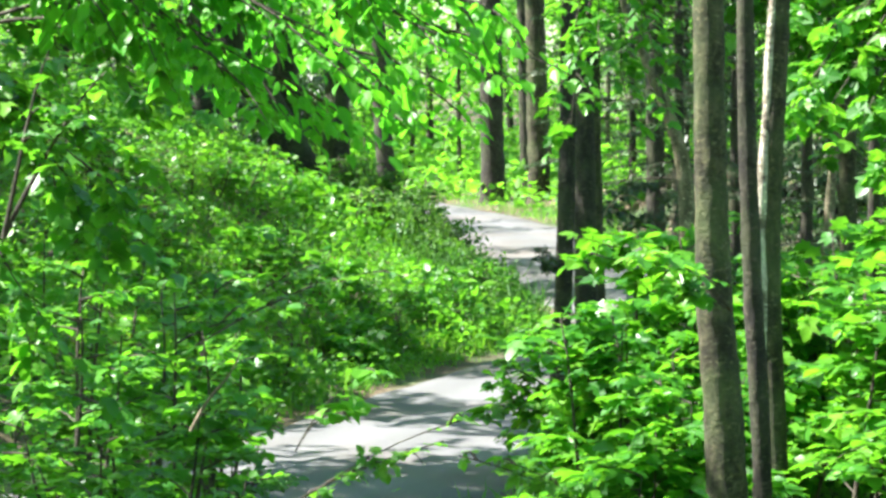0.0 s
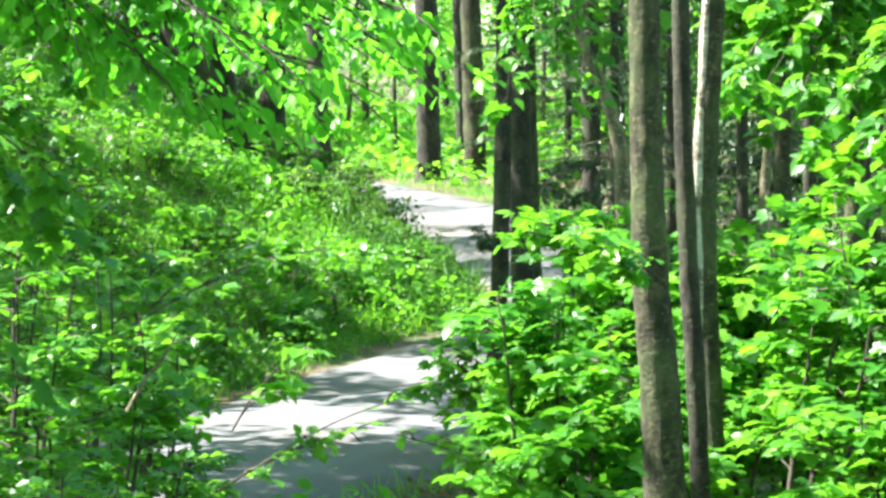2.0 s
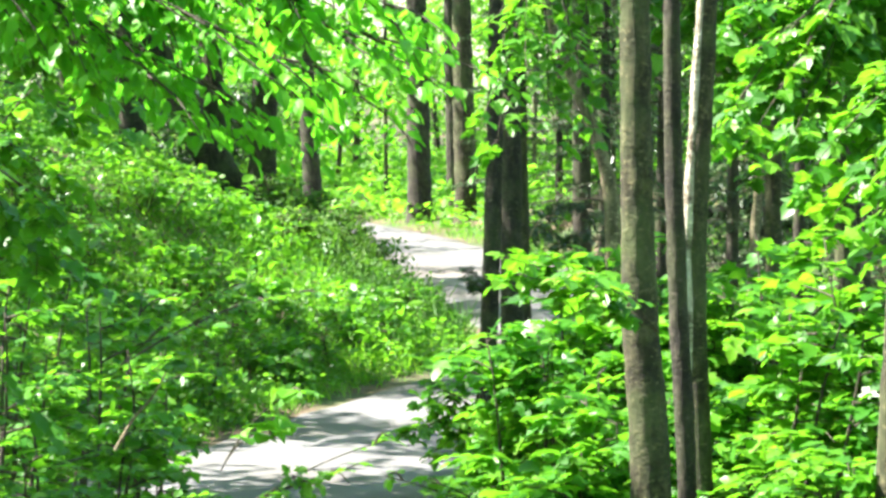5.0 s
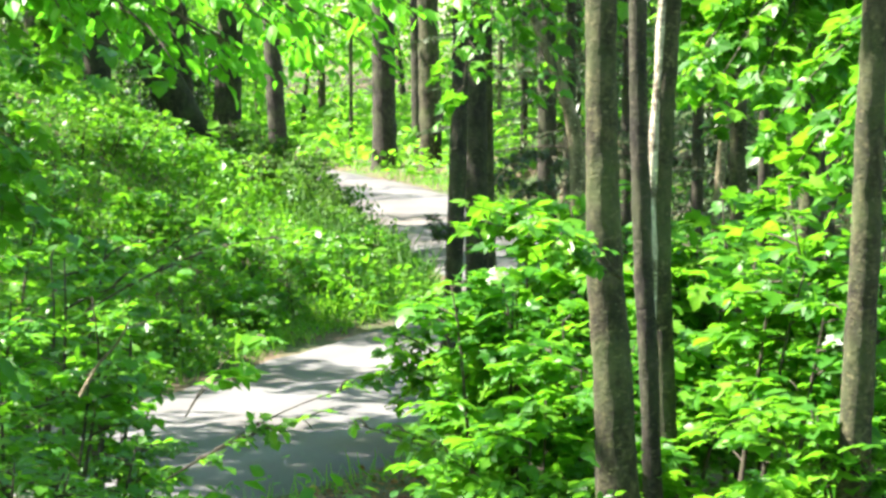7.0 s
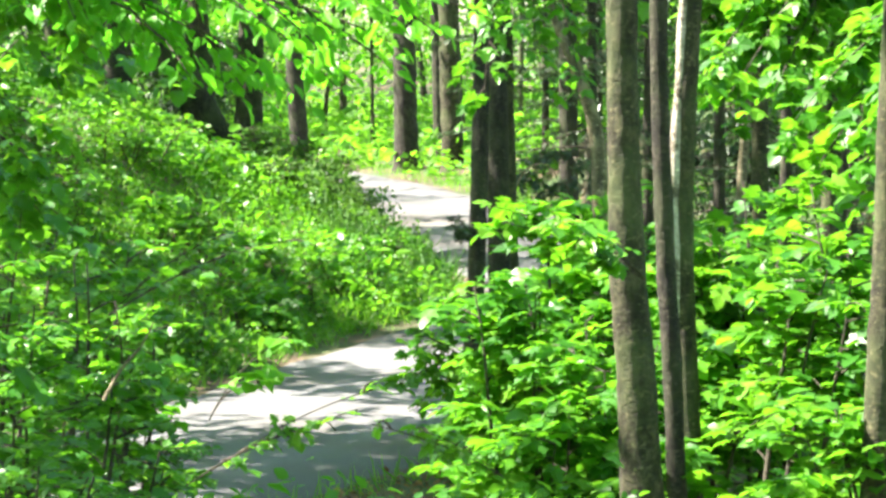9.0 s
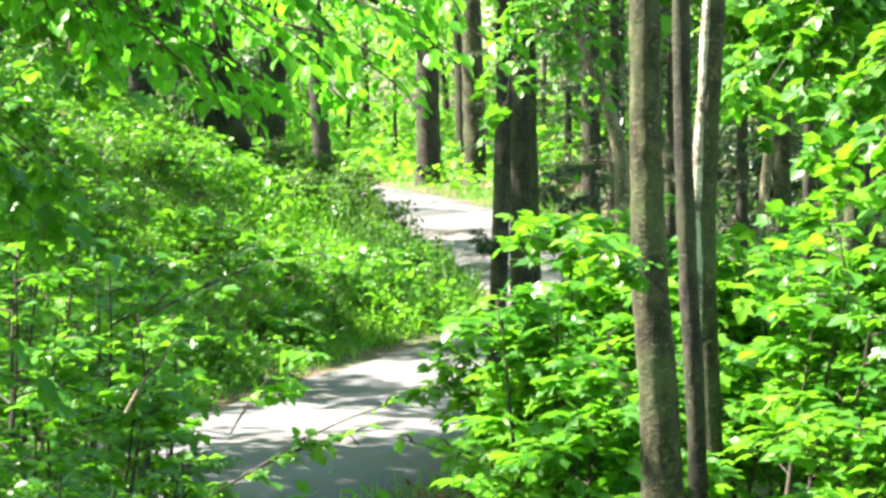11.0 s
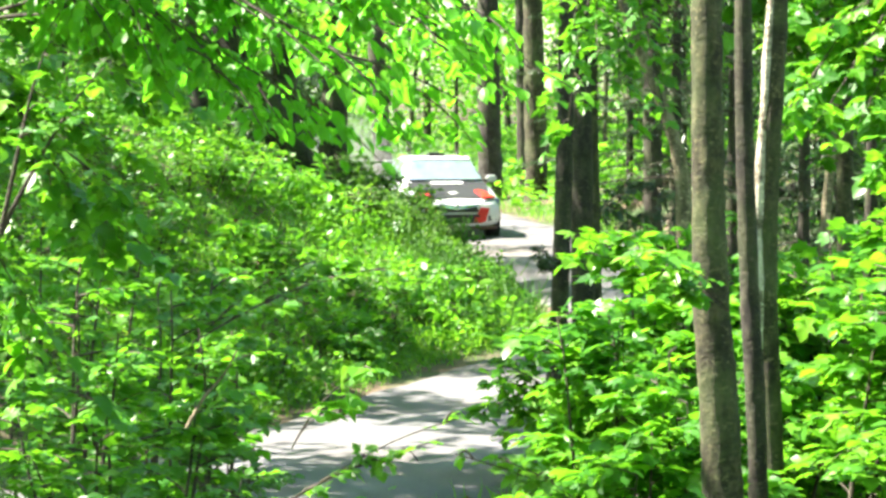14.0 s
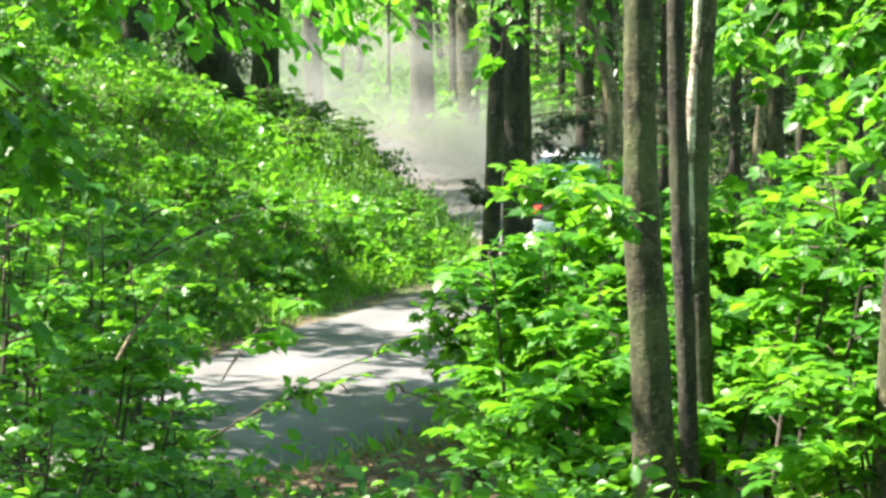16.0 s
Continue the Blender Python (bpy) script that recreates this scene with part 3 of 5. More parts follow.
woods("woodland_foliage", [(-16, 12, 84, 104, 0.2, 7, 420, 210, 1.2), (-26, 22, 104, 135, 0.2, 10, 520, 210, 1.9), (-40, 36, 135, 170, 0.2, 16, 420, 160, 3.0)], 0.16, LEAF_FAR, "small",
      "sunlit bright green deciduous woodland foliage")
woods("woodland_foliage", [(3.6, 13, 60, 80, 0.2, 7.5, 240, 90, 1.0), (-16, -7, 66, 84, 2.0, 8, 110, 90, 1.2)], 0.15, LEAF_MAPLE, "small", "green deciduous foliage in the wood beside the road")
# spots kept in direct sun: x, y, z and radius of the canopy gap
SUNNY = ((2.15, 19.00, 3.00, 0.9), (1.65, 20.0, 3.25, 0.6), (0.0, 56.0, 1.0, 1.2), (-0.9, 61.0, 1.0, 1.0), (-2.9, 44.5, 1.0, 1.3), (-0.3, 15.5, 1.4, 0.6), (0.6, 18.6, 1.0, 0.3), (0.35, 15.9, 2.65, 0.8), (1.2, 18.5, 2.6, 0.4), (-1.4, 36.0, 0.1, 0.7), (0.6, 52.0, 0.3, 0.8), (-4.6, 48.0, 1.9, 1.0), (2.3, 18.5, 2.3, 0.8), (2.2, 20.5, 3.2, 1.2), (2.6, 18.0, 2.3, 0.8), (1.9, 22.0, 3.0, 0.8), (2.5, 21.0, 2.4, 0.7), (-1.7, 12.2, 3.3, 0.5), (-2.0, 15.5, 2.2, 0.5), (-1.7, 63.0, 1.0, 0.9), (-0.3, 56.0, 1.0, 0.9), (1.6, 18.5, 2.1, 0.5), (0.35, 20.0, 1.6, 0.45), (-2.2, 42.0, 0.8, 0.9), (2.2, 19.5, 2.4, 1.2), (1.9, 17.6, 1.9, 0.7), (-3.5, 43.0, 1.2, 0.7), (-0.5, 10.2, 3.7, 0.9))


def canopy(name, boxes, size, label):
    """Crowns out of view, added to cast shade, with gaps towards the SUNNY spots."""
    global RNG
    kept, RNG = RNG, np.random.default_rng(11)
    fo = Foliage()
    for x0, x1, y0, y1, z0, z1, clumps, per, rad in boxes:
        for _ in range(clumps):
            c = Vector((RNG.uniform(x0, x1), RNG.uniform(y0, y1), RNG.uniform(z0, z1)))
            r = rad * RNG.uniform(0.6, 1.4)
            if all(((c - Vector(p)) - sd * (c - Vector(p)).dot(sd)).length > q + r * 0.6 for *p, q in SUNNY):
                fo.cloud(c, (r, r, r * 0.5), per, size, 0.5)
    tagged(new(name, fo.leaves(name, "small", LEAF_MAPLE)), label, "foliage", kind="stuff")
    RNG = kept


# further unseen clumps, aimed so that their shade falls on these spots
over = Vector((-1.3, 27.6, 0.3)) + sd * (9.0 / sd.z)
SHADE_AT = (over.x - 1.9, over.x + 1.9, over.y - 1.4, over.y + 1.4)
over = Vector((0.6, 19.5, 1.2)) + sd * (7.8 / sd.z)
SHADE_BY_TRUNKS = (over.x - 1.1, over.x + 1.1, over.y - 1.5, over.y + 1.5)
over = Vector((-6.0, 50.0, 2.7)) + sd * (7.0 / sd.z)
SHADE_ON_BANK = (over.x - 2.0, over.x + 1.6, over.y - 3.0, over.y + 2.0)
over = Vector((-1.5, 13.6, 1.6)) + sd * (7.2 / sd.z)
SHADE_ON_SLOPE = (over.x - 1.0, over.x + 0.8, over.y - 1.3, over.y + 1.3)
canopy("canopy_foliage", [(-14, -1.0, 10, 40, 6.0, 10.5, 400, 80, 0.9), (-18, 9, 38, 66, 6.8, 12, 340, 80, 1.0), (-6, 9, 44, 82, 8.0, 13, 240, 80, 1.1), (-24, 14, 80, 125, 8.0, 13, 330, 80, 1.5), (1.0, 9, 12, 40, 5.5, 10, 90, 80, 0.9), (-7, 4, -8, 10, 6.5, 10, 90, 80, 1.0)] + [(*SHADE_AT, 8.5, 10.5, 26, 80, 0.75), (*SHADE_BY_TRUNKS, 8.0, 10.0, 9, 80, 0.5), (*SHADE_ON_BANK, 8.5, 10.5, 26, 80, 0.8), (*SHADE_ON_SLOPE, 8.0, 9.6, 4, 80, 0.5)], 0.30,
       "leafy green canopy out of view, added to shade the bank and the road")
# walls of leaves out of view, added to cut sky light and bounce green
woods("enclosing_foliage", [(-26, -13, -14, 60, 0.0, 11, 330, 70, 2.0), (11, 24, -14, 60, 0.0, 11, 330, 70, 2.0), (-13, 11, -26, -12, 0.0, 11, 150, 70, 2.0)], 0.5, LEAF_FAR, "small", "unseen green foliage around the road, added to dim the sky light")
woods("hemlock_foliage", [(2.2, 9.5, 42, 60, 0.3, 6.5, 330, 170, 0.8), (-12, -4.3, 59, 68, 0.8, 6.0, 120, 140, 0.9), (-7.5, -3.7, 58, 62, 0.2, 2.6, 90, 150, 0.6)], 0.13, LEAF_HEMLOCK, "needle", "dark hemlock boughs in the shade", 0.4)

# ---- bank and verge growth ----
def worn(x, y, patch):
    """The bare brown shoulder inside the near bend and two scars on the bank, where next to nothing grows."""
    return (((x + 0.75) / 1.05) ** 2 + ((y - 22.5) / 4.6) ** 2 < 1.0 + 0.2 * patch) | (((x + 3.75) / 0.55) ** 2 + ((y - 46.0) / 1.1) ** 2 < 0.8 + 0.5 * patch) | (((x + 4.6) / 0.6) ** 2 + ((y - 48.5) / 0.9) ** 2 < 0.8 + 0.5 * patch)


def strewn(name, n, box, size, shape, mat, label, keep, lift=0.3, upright=0.3, tilt=0.7):
    x, y = RNG.uniform(box[0], box[1], n), RNG.uniform(box[2], box[3], n)
    z, e = terrain(x, y)
    patch = lumps(x, y, 0.9) + 0.7 * lumps(x + 9, y - 4, 2.6)
    ok = keep(x, y, z, e, patch + RNG.normal(0, 0.25, n))
    x, y, z, patch = x[ok], y[ok], z[ok], patch[ok]
    m = len(x)
    h = RNG.random(m) ** 1.2 * lift * (0.35 + 1.0 * np.clip(patch + 0.5, 0, 1.5))
    ax = RNG.normal(0, 1, (m, 3)) * np.array([1, 1, 0.35]) + np.array([0, 0, upright])
    nor = np.array([0, 0, 1.0]) + RNG.normal(0, tilt, (m, 3))
    sizes = size * RNG.uniform(0.35, 1.0, m) ** 1.4 * 1.9 * (0.8 + 0.35 * np.clip(patch + 0.4, 0, 1.5))
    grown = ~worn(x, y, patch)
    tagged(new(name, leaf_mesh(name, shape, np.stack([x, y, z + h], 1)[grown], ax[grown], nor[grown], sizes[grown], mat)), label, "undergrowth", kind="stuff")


def left_of_road(x, y):
    order = np.argsort(CENTRE[:, 1])
    return x < np.interp(y, CENTRE[order, 1], CENTRE[order, 0])


def shoulder(x, y, e):
    """The face of the bank towards the upper road, overgrown with fine brush."""
    return (y > 43) & (y < 57) & (e < 2.9 - 0.2 * np.abs(y - 49))


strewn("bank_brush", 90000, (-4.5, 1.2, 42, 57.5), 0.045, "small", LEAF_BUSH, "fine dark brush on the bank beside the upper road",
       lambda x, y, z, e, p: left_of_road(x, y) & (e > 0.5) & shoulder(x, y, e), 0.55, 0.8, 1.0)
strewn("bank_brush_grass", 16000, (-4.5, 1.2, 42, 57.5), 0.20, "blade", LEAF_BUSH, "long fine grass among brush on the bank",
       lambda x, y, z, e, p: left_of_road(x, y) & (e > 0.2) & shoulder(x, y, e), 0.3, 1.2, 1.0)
strewn("bank_undergrowth", 210000, (-11, 1.2, 30, 66), 0.058, "small", LEAF_SMALL, "low leafy green plants covering the bank",
       lambda x, y, z, e, p: left_of_road(x, y) & (e > 0.25) & (p > -0.62) & ~(shoulder(x, y, e) & (p < 1.0)), 0.30, tilt=0.5)
LITTER = leaf_material("dead_leaf", (0.07, 0.04, 0.02), (0.15, 0.095, 0.045), (0.28, 0.20, 0.10), 0.2, (0.20, 0.11, 0.03), 0.8)
strewn("leaf_litter", 14000, (-10, 1.2, 30, 62), 0.06, "small", LITTER, "brown fallen leaves on bare patches of the bank",
       lambda x, y, z, e, p: left_of_road(x, y) & (e > 0.2) & (p < -0.25), 0.04, 0.0, 0.3)
strewn("leaf_litter", 9000, (-1, 9, 18, 62), 0.06, "small", LITTER, "brown fallen leaves on the woodland floor",
       lambda x, y, z, e, p: ~left_of_road(x, y) & (e > 0.3) & (p < 0.1), 0.04, 0.0, 0.3)
strewn("bank_seedlings", 9000, (-9, 1.0, 31, 58), 0.11, "oval", LEAF_MAPLE, "scattered seedlings with larger leaves on the bank",
       lambda x, y, z, e, p: left_of_road(x, y) & (e > 0.5) & (p > -0.1) & ~shoulder(x, y, e), 0.4)
strewn("bank_grass", 60000, (-8, 1.2, 32, 62), 0.17, "blade", LEAF_GRASS, "fine arching grass on the bank",
       lambda x, y, z, e, p: left_of_road(x, y) & (e > 0.3) & (e < 5) & (p < 0.35), 0.05, 1.3, 1.0)
strewn("verge_grass", 60000, (-10, 5, 24, 78), 0.15, "blade", LEAF_GRASS, "long green grass along the road's edge",
       lambda x, y, z, e, p: (e > 0.05) & (e < 1.2) & (p > -0.8), 0.02, 1.9, 1.0)
strewn("woodland_undergrowth", 42000, (-2, 11, 17, 60), 0.085, "oval", LEAF_SMALL, "low green plants on the woodland floor",
       lambda x, y, z, e, p: ~left_of_road(x, y) & (e > 0.4) & (p > -0.6), 0.35)
strewn("far_undergrowth", 26000, (-9, 9, 66, 100), 0.18, "small", LEAF_FAR, "sunlit low growth beyond the bend",
       lambda x, y, z, e, p: (e > 0.6) & (p > -0.6), 0.5)
strewn("near_undergrowth", 9000, (-3.2, 3.2, 11, 22), 0.05, "oval", LEAF_SMALL, "mixed low green plants on the slope",
       lambda x, y, z, e, p: (e > 0.5) & (p > -0.6) & (x < 0.8), 0.35)

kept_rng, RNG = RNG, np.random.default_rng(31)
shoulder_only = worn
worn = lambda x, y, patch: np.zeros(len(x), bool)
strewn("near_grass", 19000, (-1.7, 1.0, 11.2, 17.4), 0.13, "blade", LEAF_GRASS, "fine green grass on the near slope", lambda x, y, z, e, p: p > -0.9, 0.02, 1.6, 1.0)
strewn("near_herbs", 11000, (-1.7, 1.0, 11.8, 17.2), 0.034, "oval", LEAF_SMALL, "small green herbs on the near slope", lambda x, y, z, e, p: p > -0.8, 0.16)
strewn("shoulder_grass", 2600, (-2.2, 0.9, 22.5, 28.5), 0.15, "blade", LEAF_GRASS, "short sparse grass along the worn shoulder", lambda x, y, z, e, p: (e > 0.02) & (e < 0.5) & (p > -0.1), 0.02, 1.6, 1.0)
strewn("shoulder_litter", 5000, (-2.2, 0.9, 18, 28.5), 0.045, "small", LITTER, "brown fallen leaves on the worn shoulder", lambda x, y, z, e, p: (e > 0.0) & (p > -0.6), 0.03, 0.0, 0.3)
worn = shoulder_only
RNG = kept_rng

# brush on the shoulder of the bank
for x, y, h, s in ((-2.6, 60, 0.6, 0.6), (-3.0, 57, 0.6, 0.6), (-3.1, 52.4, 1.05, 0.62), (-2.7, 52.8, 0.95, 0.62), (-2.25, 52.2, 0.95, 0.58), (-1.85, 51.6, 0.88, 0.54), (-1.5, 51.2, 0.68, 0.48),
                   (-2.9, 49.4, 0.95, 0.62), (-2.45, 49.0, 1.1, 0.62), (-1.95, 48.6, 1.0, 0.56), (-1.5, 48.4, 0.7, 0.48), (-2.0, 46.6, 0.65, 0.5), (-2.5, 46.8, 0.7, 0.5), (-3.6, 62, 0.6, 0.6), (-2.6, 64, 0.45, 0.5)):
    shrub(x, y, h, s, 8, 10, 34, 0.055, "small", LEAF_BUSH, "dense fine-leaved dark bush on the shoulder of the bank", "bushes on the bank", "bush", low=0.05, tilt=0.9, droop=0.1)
for x, y, h, s in ((-6.6, 47, 1.4, 0.9), (-7.6, 44, 1.5, 1.0), (-5.6, 46, 0.8, 0.9), (-4.0, 43, 0.6, 0.7), (-4.7, 40, 0.7, 0.8), (-6.2, 42, 0.9, 0.9), (-3.1, 40, 0.5, 0.6), (-0.9, 41, 0.5, 0.5), (-0.3, 45, 0.38, 0.4), (-1.1, 42.5, 0.6, 0.5), (-1.6, 40.5, 0.5, 0.5), (-0.9, 44.5, 0.6, 0.5)):
    shrub(x, y, h, s, 4, 6, 16, 0.09, "oval", LEAF_SMALL, "leafy green sapling on the bank", "saplings on the bank", "sapling", tilt=0.8)

# seedlings spread over the bank, copied from three
firsts = [shrub(x, y, h, sp, 3, 5, 11, sz, sh, mt, lab, "seedlings on the bank", "seedling", tilt=0.5) for x, y, h, sp, sz, sh, mt, lab in (
    (-3.4, 45.0, 0.55, 0.5, 0.11, "oval", LEAF_SMALL, "broad-leaved green seedling on the bank"),
    (-4.4, 46.5, 0.45, 0.45, 0.12, "maple", LEAF_MAPLE, "young maple seedling on the bank"),
    (-2.6, 45.5, 0.65, 0.45, 0.09, "oval", LEAF_GRASS, "pale yellow-green seedling on the bank"))]
spots = random.Random(4)
for k in range(54):
    y = spots.uniform(33.5, 58)
    order = np.argsort(CENTRE[:, 1])
    x = float(np.interp(y, CENTRE[order, 1], CENTRE[order, 0])) - HALF - spots.uniform(3.2 if y > 42 else 0.5, 6.5)
    copy_thing(firsts[k % 3], pose(x, y, ground_at(x, y), 0, 0, spots.uniform(0, 360)))

# ---- maple saplings beside the road ----
def maple_saplings(stand, group, low=0.15):
    for x, y, h, spread, stems, boughs, per, size in stand:
        shrub(x, y, h, spread, stems, boughs, per, size, "maple", LEAF_MAPLE, "green maple sapling with layered broad leaves", group, "maple_sapling", low=low)


STAND_BY_TRUNKS = (
    (0.42, 19.5, 1.75, 0.64, 3, 9, 20, 0.142), (0.65, 20.5, 1.95, 0.8, 3, 9, 20, 0.142), (0.35, 23.6, 1.15, 0.6, 3, 8, 18, 0.135), (0.55, 18.5, 1.2, 0.5, 3, 8, 18, 0.135),
    (0.45, 20.5, 1.3, 0.5, 4, 8, 18, 0.135), (0.45, 22.5, 1.9, 0.66, 3, 9, 18, 0.142), (0.75, 18.8, 1.5, 0.6, 3, 8, 18, 0.135), (0.45, 19.4, 0.85, 0.4, 4, 7, 16, 0.12),
    (0.95, 22.2, 2.5, 0.7, 3, 11, 20, 0.142), (0.55, 21.6, 2.3, 0.6, 3, 10, 18, 0.142), (0.95, 17.8, 0.9, 0.6, 3, 6, 18, 0.135),
)
maple_saplings(STAND_BY_TRUNKS, "maple saplings by the paired trunks", 0.3)
STAND_OPEN = (
    (1.35, 19.4, 1.87, 0.8, 3, 9, 20, 0.142), (1.75, 18.0, 2.06, 0.8, 3, 10, 20, 0.142), (2.25, 18.5, 2.20, 0.8, 3, 10, 20, 0.142), (1.5, 21.5, 2.25, 0.9, 3, 9, 20, 0.148),
    (2.1, 22, 2.44, 0.9, 3, 9, 20, 0.148), (2.7, 21, 2.34, 0.9, 3, 9, 20, 0.148), (2.0, 16.8, 1.12, 0.7, 3, 7, 18, 0.135), (2.5, 17.2, 1.59, 0.7, 3, 7, 18, 0.135),
    (1.2, 24, 1.50, 0.9, 3, 8, 16, 0.148), (1.8, 20.0, 1.97, 0.7, 3, 8, 18, 0.142), (2.6, 19.5, 2.06, 0.7, 3, 8, 18, 0.142),
)
maple_saplings(STAND_OPEN, "maple saplings in the open wood", 0.38)
STAND_ROADSIDE = (
    (2.6, 25, 2.2, 1.0, 3, 9, 16, 0.148), (1.0, 26.0, 1.75, 0.7, 3, 9, 16, 0.142), (1.45, 27.0, 1.9, 0.8, 3, 9, 16, 0.142), (0.65, 27.5, 1.7, 0.7, 3, 9, 16, 0.142),
    (1.95, 28.0, 2.0, 0.8, 3, 9, 16, 0.142), (0.3, 26.5, 1.4, 0.6, 3, 8, 16, 0.135), (1.25, 29.0, 1.7, 0.7, 3, 9, 16, 0.142),
)
maple_saplings(STAND_ROADSIDE, "maple saplings at the roadside")

# ---- shrubs on the near slope ----
def slope_shrubs(stand):
    for x, y, h, spread, stems, boughs, per, size, shape, leaf in stand:
        shrub(x, y, h, spread, stems, boughs, per, size, shape, leaf, "green leafy shrub among mixed undergrowth", "undergrowth shrubs")


slope_shrubs((
    (-1.75, 14.5, 1.3, 0.6, 3, 9, 24, 0.077, "maple", LEAF_MAPLE),
    (-2.2, 15.5, 1.9, 0.7, 3, 10, 24, 0.077, "maple", LEAF_MAPLE),
    (-1.5, 15.5, 0.8, 0.4, 4, 8, 22, 0.065, "oval", LEAF_SMALL),
    (-1.9, 17.5, 2.2, 0.8, 3, 10, 24, 0.090, "maple", LEAF_MAPLE),
    (-2.6, 18.5, 2.6, 0.9, 3, 10, 24, 0.090, "maple", LEAF_MAPLE),
    (-1.15, 14.0, 0.45, 0.4, 4, 6, 20, 0.065, "oval", LEAF_SMALL),
    (-1.7, 13.0, 0.6, 0.5, 4, 7, 20, 0.065, "oval", LEAF_SMALL),
    (-1.75, 18.0, 1.0, 0.45, 3, 8, 22, 0.073, "oval", LEAF_SMALL),
))
slope_shrubs((
    (-2.4, 20.5, 1.8, 0.9, 3, 9, 24, 0.090, "maple", LEAF_MAPLE),
    (-0.75, 13.5, 0.3, 0.4, 4, 6, 20, 0.060, "oval", LEAF_SMALL),
    (-3.2, 22, 2.2, 0.9, 3, 9, 24, 0.095, "maple", LEAF_MAPLE),
    (-2.0, 13.8, 1.0, 0.6, 3, 9, 24, 0.073, "maple", LEAF_MAPLE),
    (-1.68, 16.5, 1.5, 0.45, 3, 9, 22, 0.077, "maple", LEAF_MAPLE),
    (-2.9, 16.5, 2.2, 0.8, 3, 9, 24, 0.086, "maple", LEAF_MAPLE),
    (-2.3, 18.2, 1.5, 0.7, 3, 9, 24, 0.086, "maple", LEAF_MAPLE),
))


# ---- overhanging branches ----
def bough(start, tips, size, per, shape, mat, label, name="bough", twigs=4, reach=0.10, sag=0.05, r0=0.016, droop=0.2, tilt=0.36):
    x, y, z = start
    fo = Foliage()
    for tip in tips:
        main = bend(start, tip, sag, 9, r0, 0.002, 0.03)
        fo.mains.append(main)
        pts = np.array([p for p, _ in main])
        ln = np.linalg.norm(pts[-1] - pts[0])
        fo.spray(main, per, size, reach, tilt, droop, 0.3)
        for k in range(twigs):
            s = 0.2 + 0.78 * (k + RNG.random()) / twigs
            i = min(int(s * 9), 8)
            p = pts[i] + (pts[i + 1] - pts[i]) * (s * 9 - i)
            d = unit((pts[i + 1] - pts[i])[None])[0]
            q = p + d * ln * RNG.uniform(0.08, 0.2) + RNG.normal(0, 0.09 * ln, 3) * np.array([0.6, 1, 0.35]) + np.array([0, 0, -0.06 * ln])
            tw = bend(p, q, 0.02, 4, 0.005, 0.0015, 0.05)
            fo.tubes.append(tw)
            fo.spray(tw, per, size, reach * 0.8, tilt, droop, 0.1)
    ob = base_empty(name, x, y, z, label, "branch")
    for main in fo.mains:
        child("stem", local(tube_mesh("stem", [main], TWIG, 6), x, y, z), ob)
    tagged(child("twig", local(tube_mesh("twig", fo.tubes, TWIG, 4), x, y, z), ob), kind="stuff")
    hang_leaves(ob, fo, shape, mat, start, 200)
    return ob


BEECH_FOOT = (-2.1, 10.0, 4.15)
BEECH = bough(BEECH_FOOT, [(-0.20, 10.2, 3.59), (-0.30, 9.8, 3.47), (-0.24, 10.6, 3.73), (-0.72, 10.3, 3.41), (-0.64, 9.9, 3.38), (-0.34, 10.1, 3.93), (-0.48, 10.5, 3.53), (-1.15, 10.6, 3.87), (-0.90, 9.9, 3.47), (-0.85, 10.0, 3.79),
              (-1.3, 10.0, 3.65), (-0.12, 10.0, 3.69), (-0.56, 10.2, 3.69), (-1.05, 10.4, 3.51), (-0.40, 9.9, 3.65), (-0.78, 10.5, 3.63)], 0.060, 17, "oval", LEAF_BEECH, "arching beech branch with bright drooping leaves",
              twigs=12, reach=0.11, r0=0.007, droop=0.75, tilt=0.5)
LOW_BEECH_FOOT = (-1.0, 9.2, 3.95)
LOW_BEECH = bough(LOW_BEECH_FOOT, [(-0.47, 9.2, 3.72), (-0.35, 9.1, 3.61), (-0.22, 9.3, 3.66), (-0.20, 9.2, 3.52), (-0.40, 9.3, 3.52), (-0.26, 9.1, 3.76)], 0.068, 8, "oval", LEAF_BEECH,
                  "beech branch with broad pale leaves hanging in the open", twigs=6, reach=0.08, r0=0.0035, droop=0.55, tilt=0.45)
MAPLE_FOOT = (-2.6, 12.0, 3.9)
MAPLE = bough(MAPLE_FOOT, [(-1.2, 12.4, 3.45), (-1.0, 12.2, 3.8), (-1.6, 12.0, 3.1), (-1.3, 12.5, 4.1), (-1.5, 12.6, 2.8), (-1.75, 12.3, 2.4), (-1.5, 12.2, 3.6), (-1.9, 12.1, 3.3)], 0.09, 15, "maple", LEAF_MAPLE,
      "leafy maple branch hanging over the bank", twigs=9, r0=0.010)
bough((0.9, 16.5, 2.3), [(0.10, 16, 2.70), (0.30, 16.2, 2.70), (0.50, 15.8, 2.62), (0.18, 15.9, 2.62)], 0.13, 9, "maple", LEAF_MAPLE, "maple branch with large bright sunlit leaves", twigs=3, reach=0.10, r0=0.007)
bough((0.4, 22, 4.6), [(0.15, 21.5, 3.05), (0.5, 21.6, 3.25), (0.3, 21.2, 3.6), (0.8, 21.8, 3.2), (0.1, 21.4, 3.4)], 0.11, 8, "maple", LEAF_MAPLE, "maple branch hanging between the trunks", twigs=5, r0=0.012)
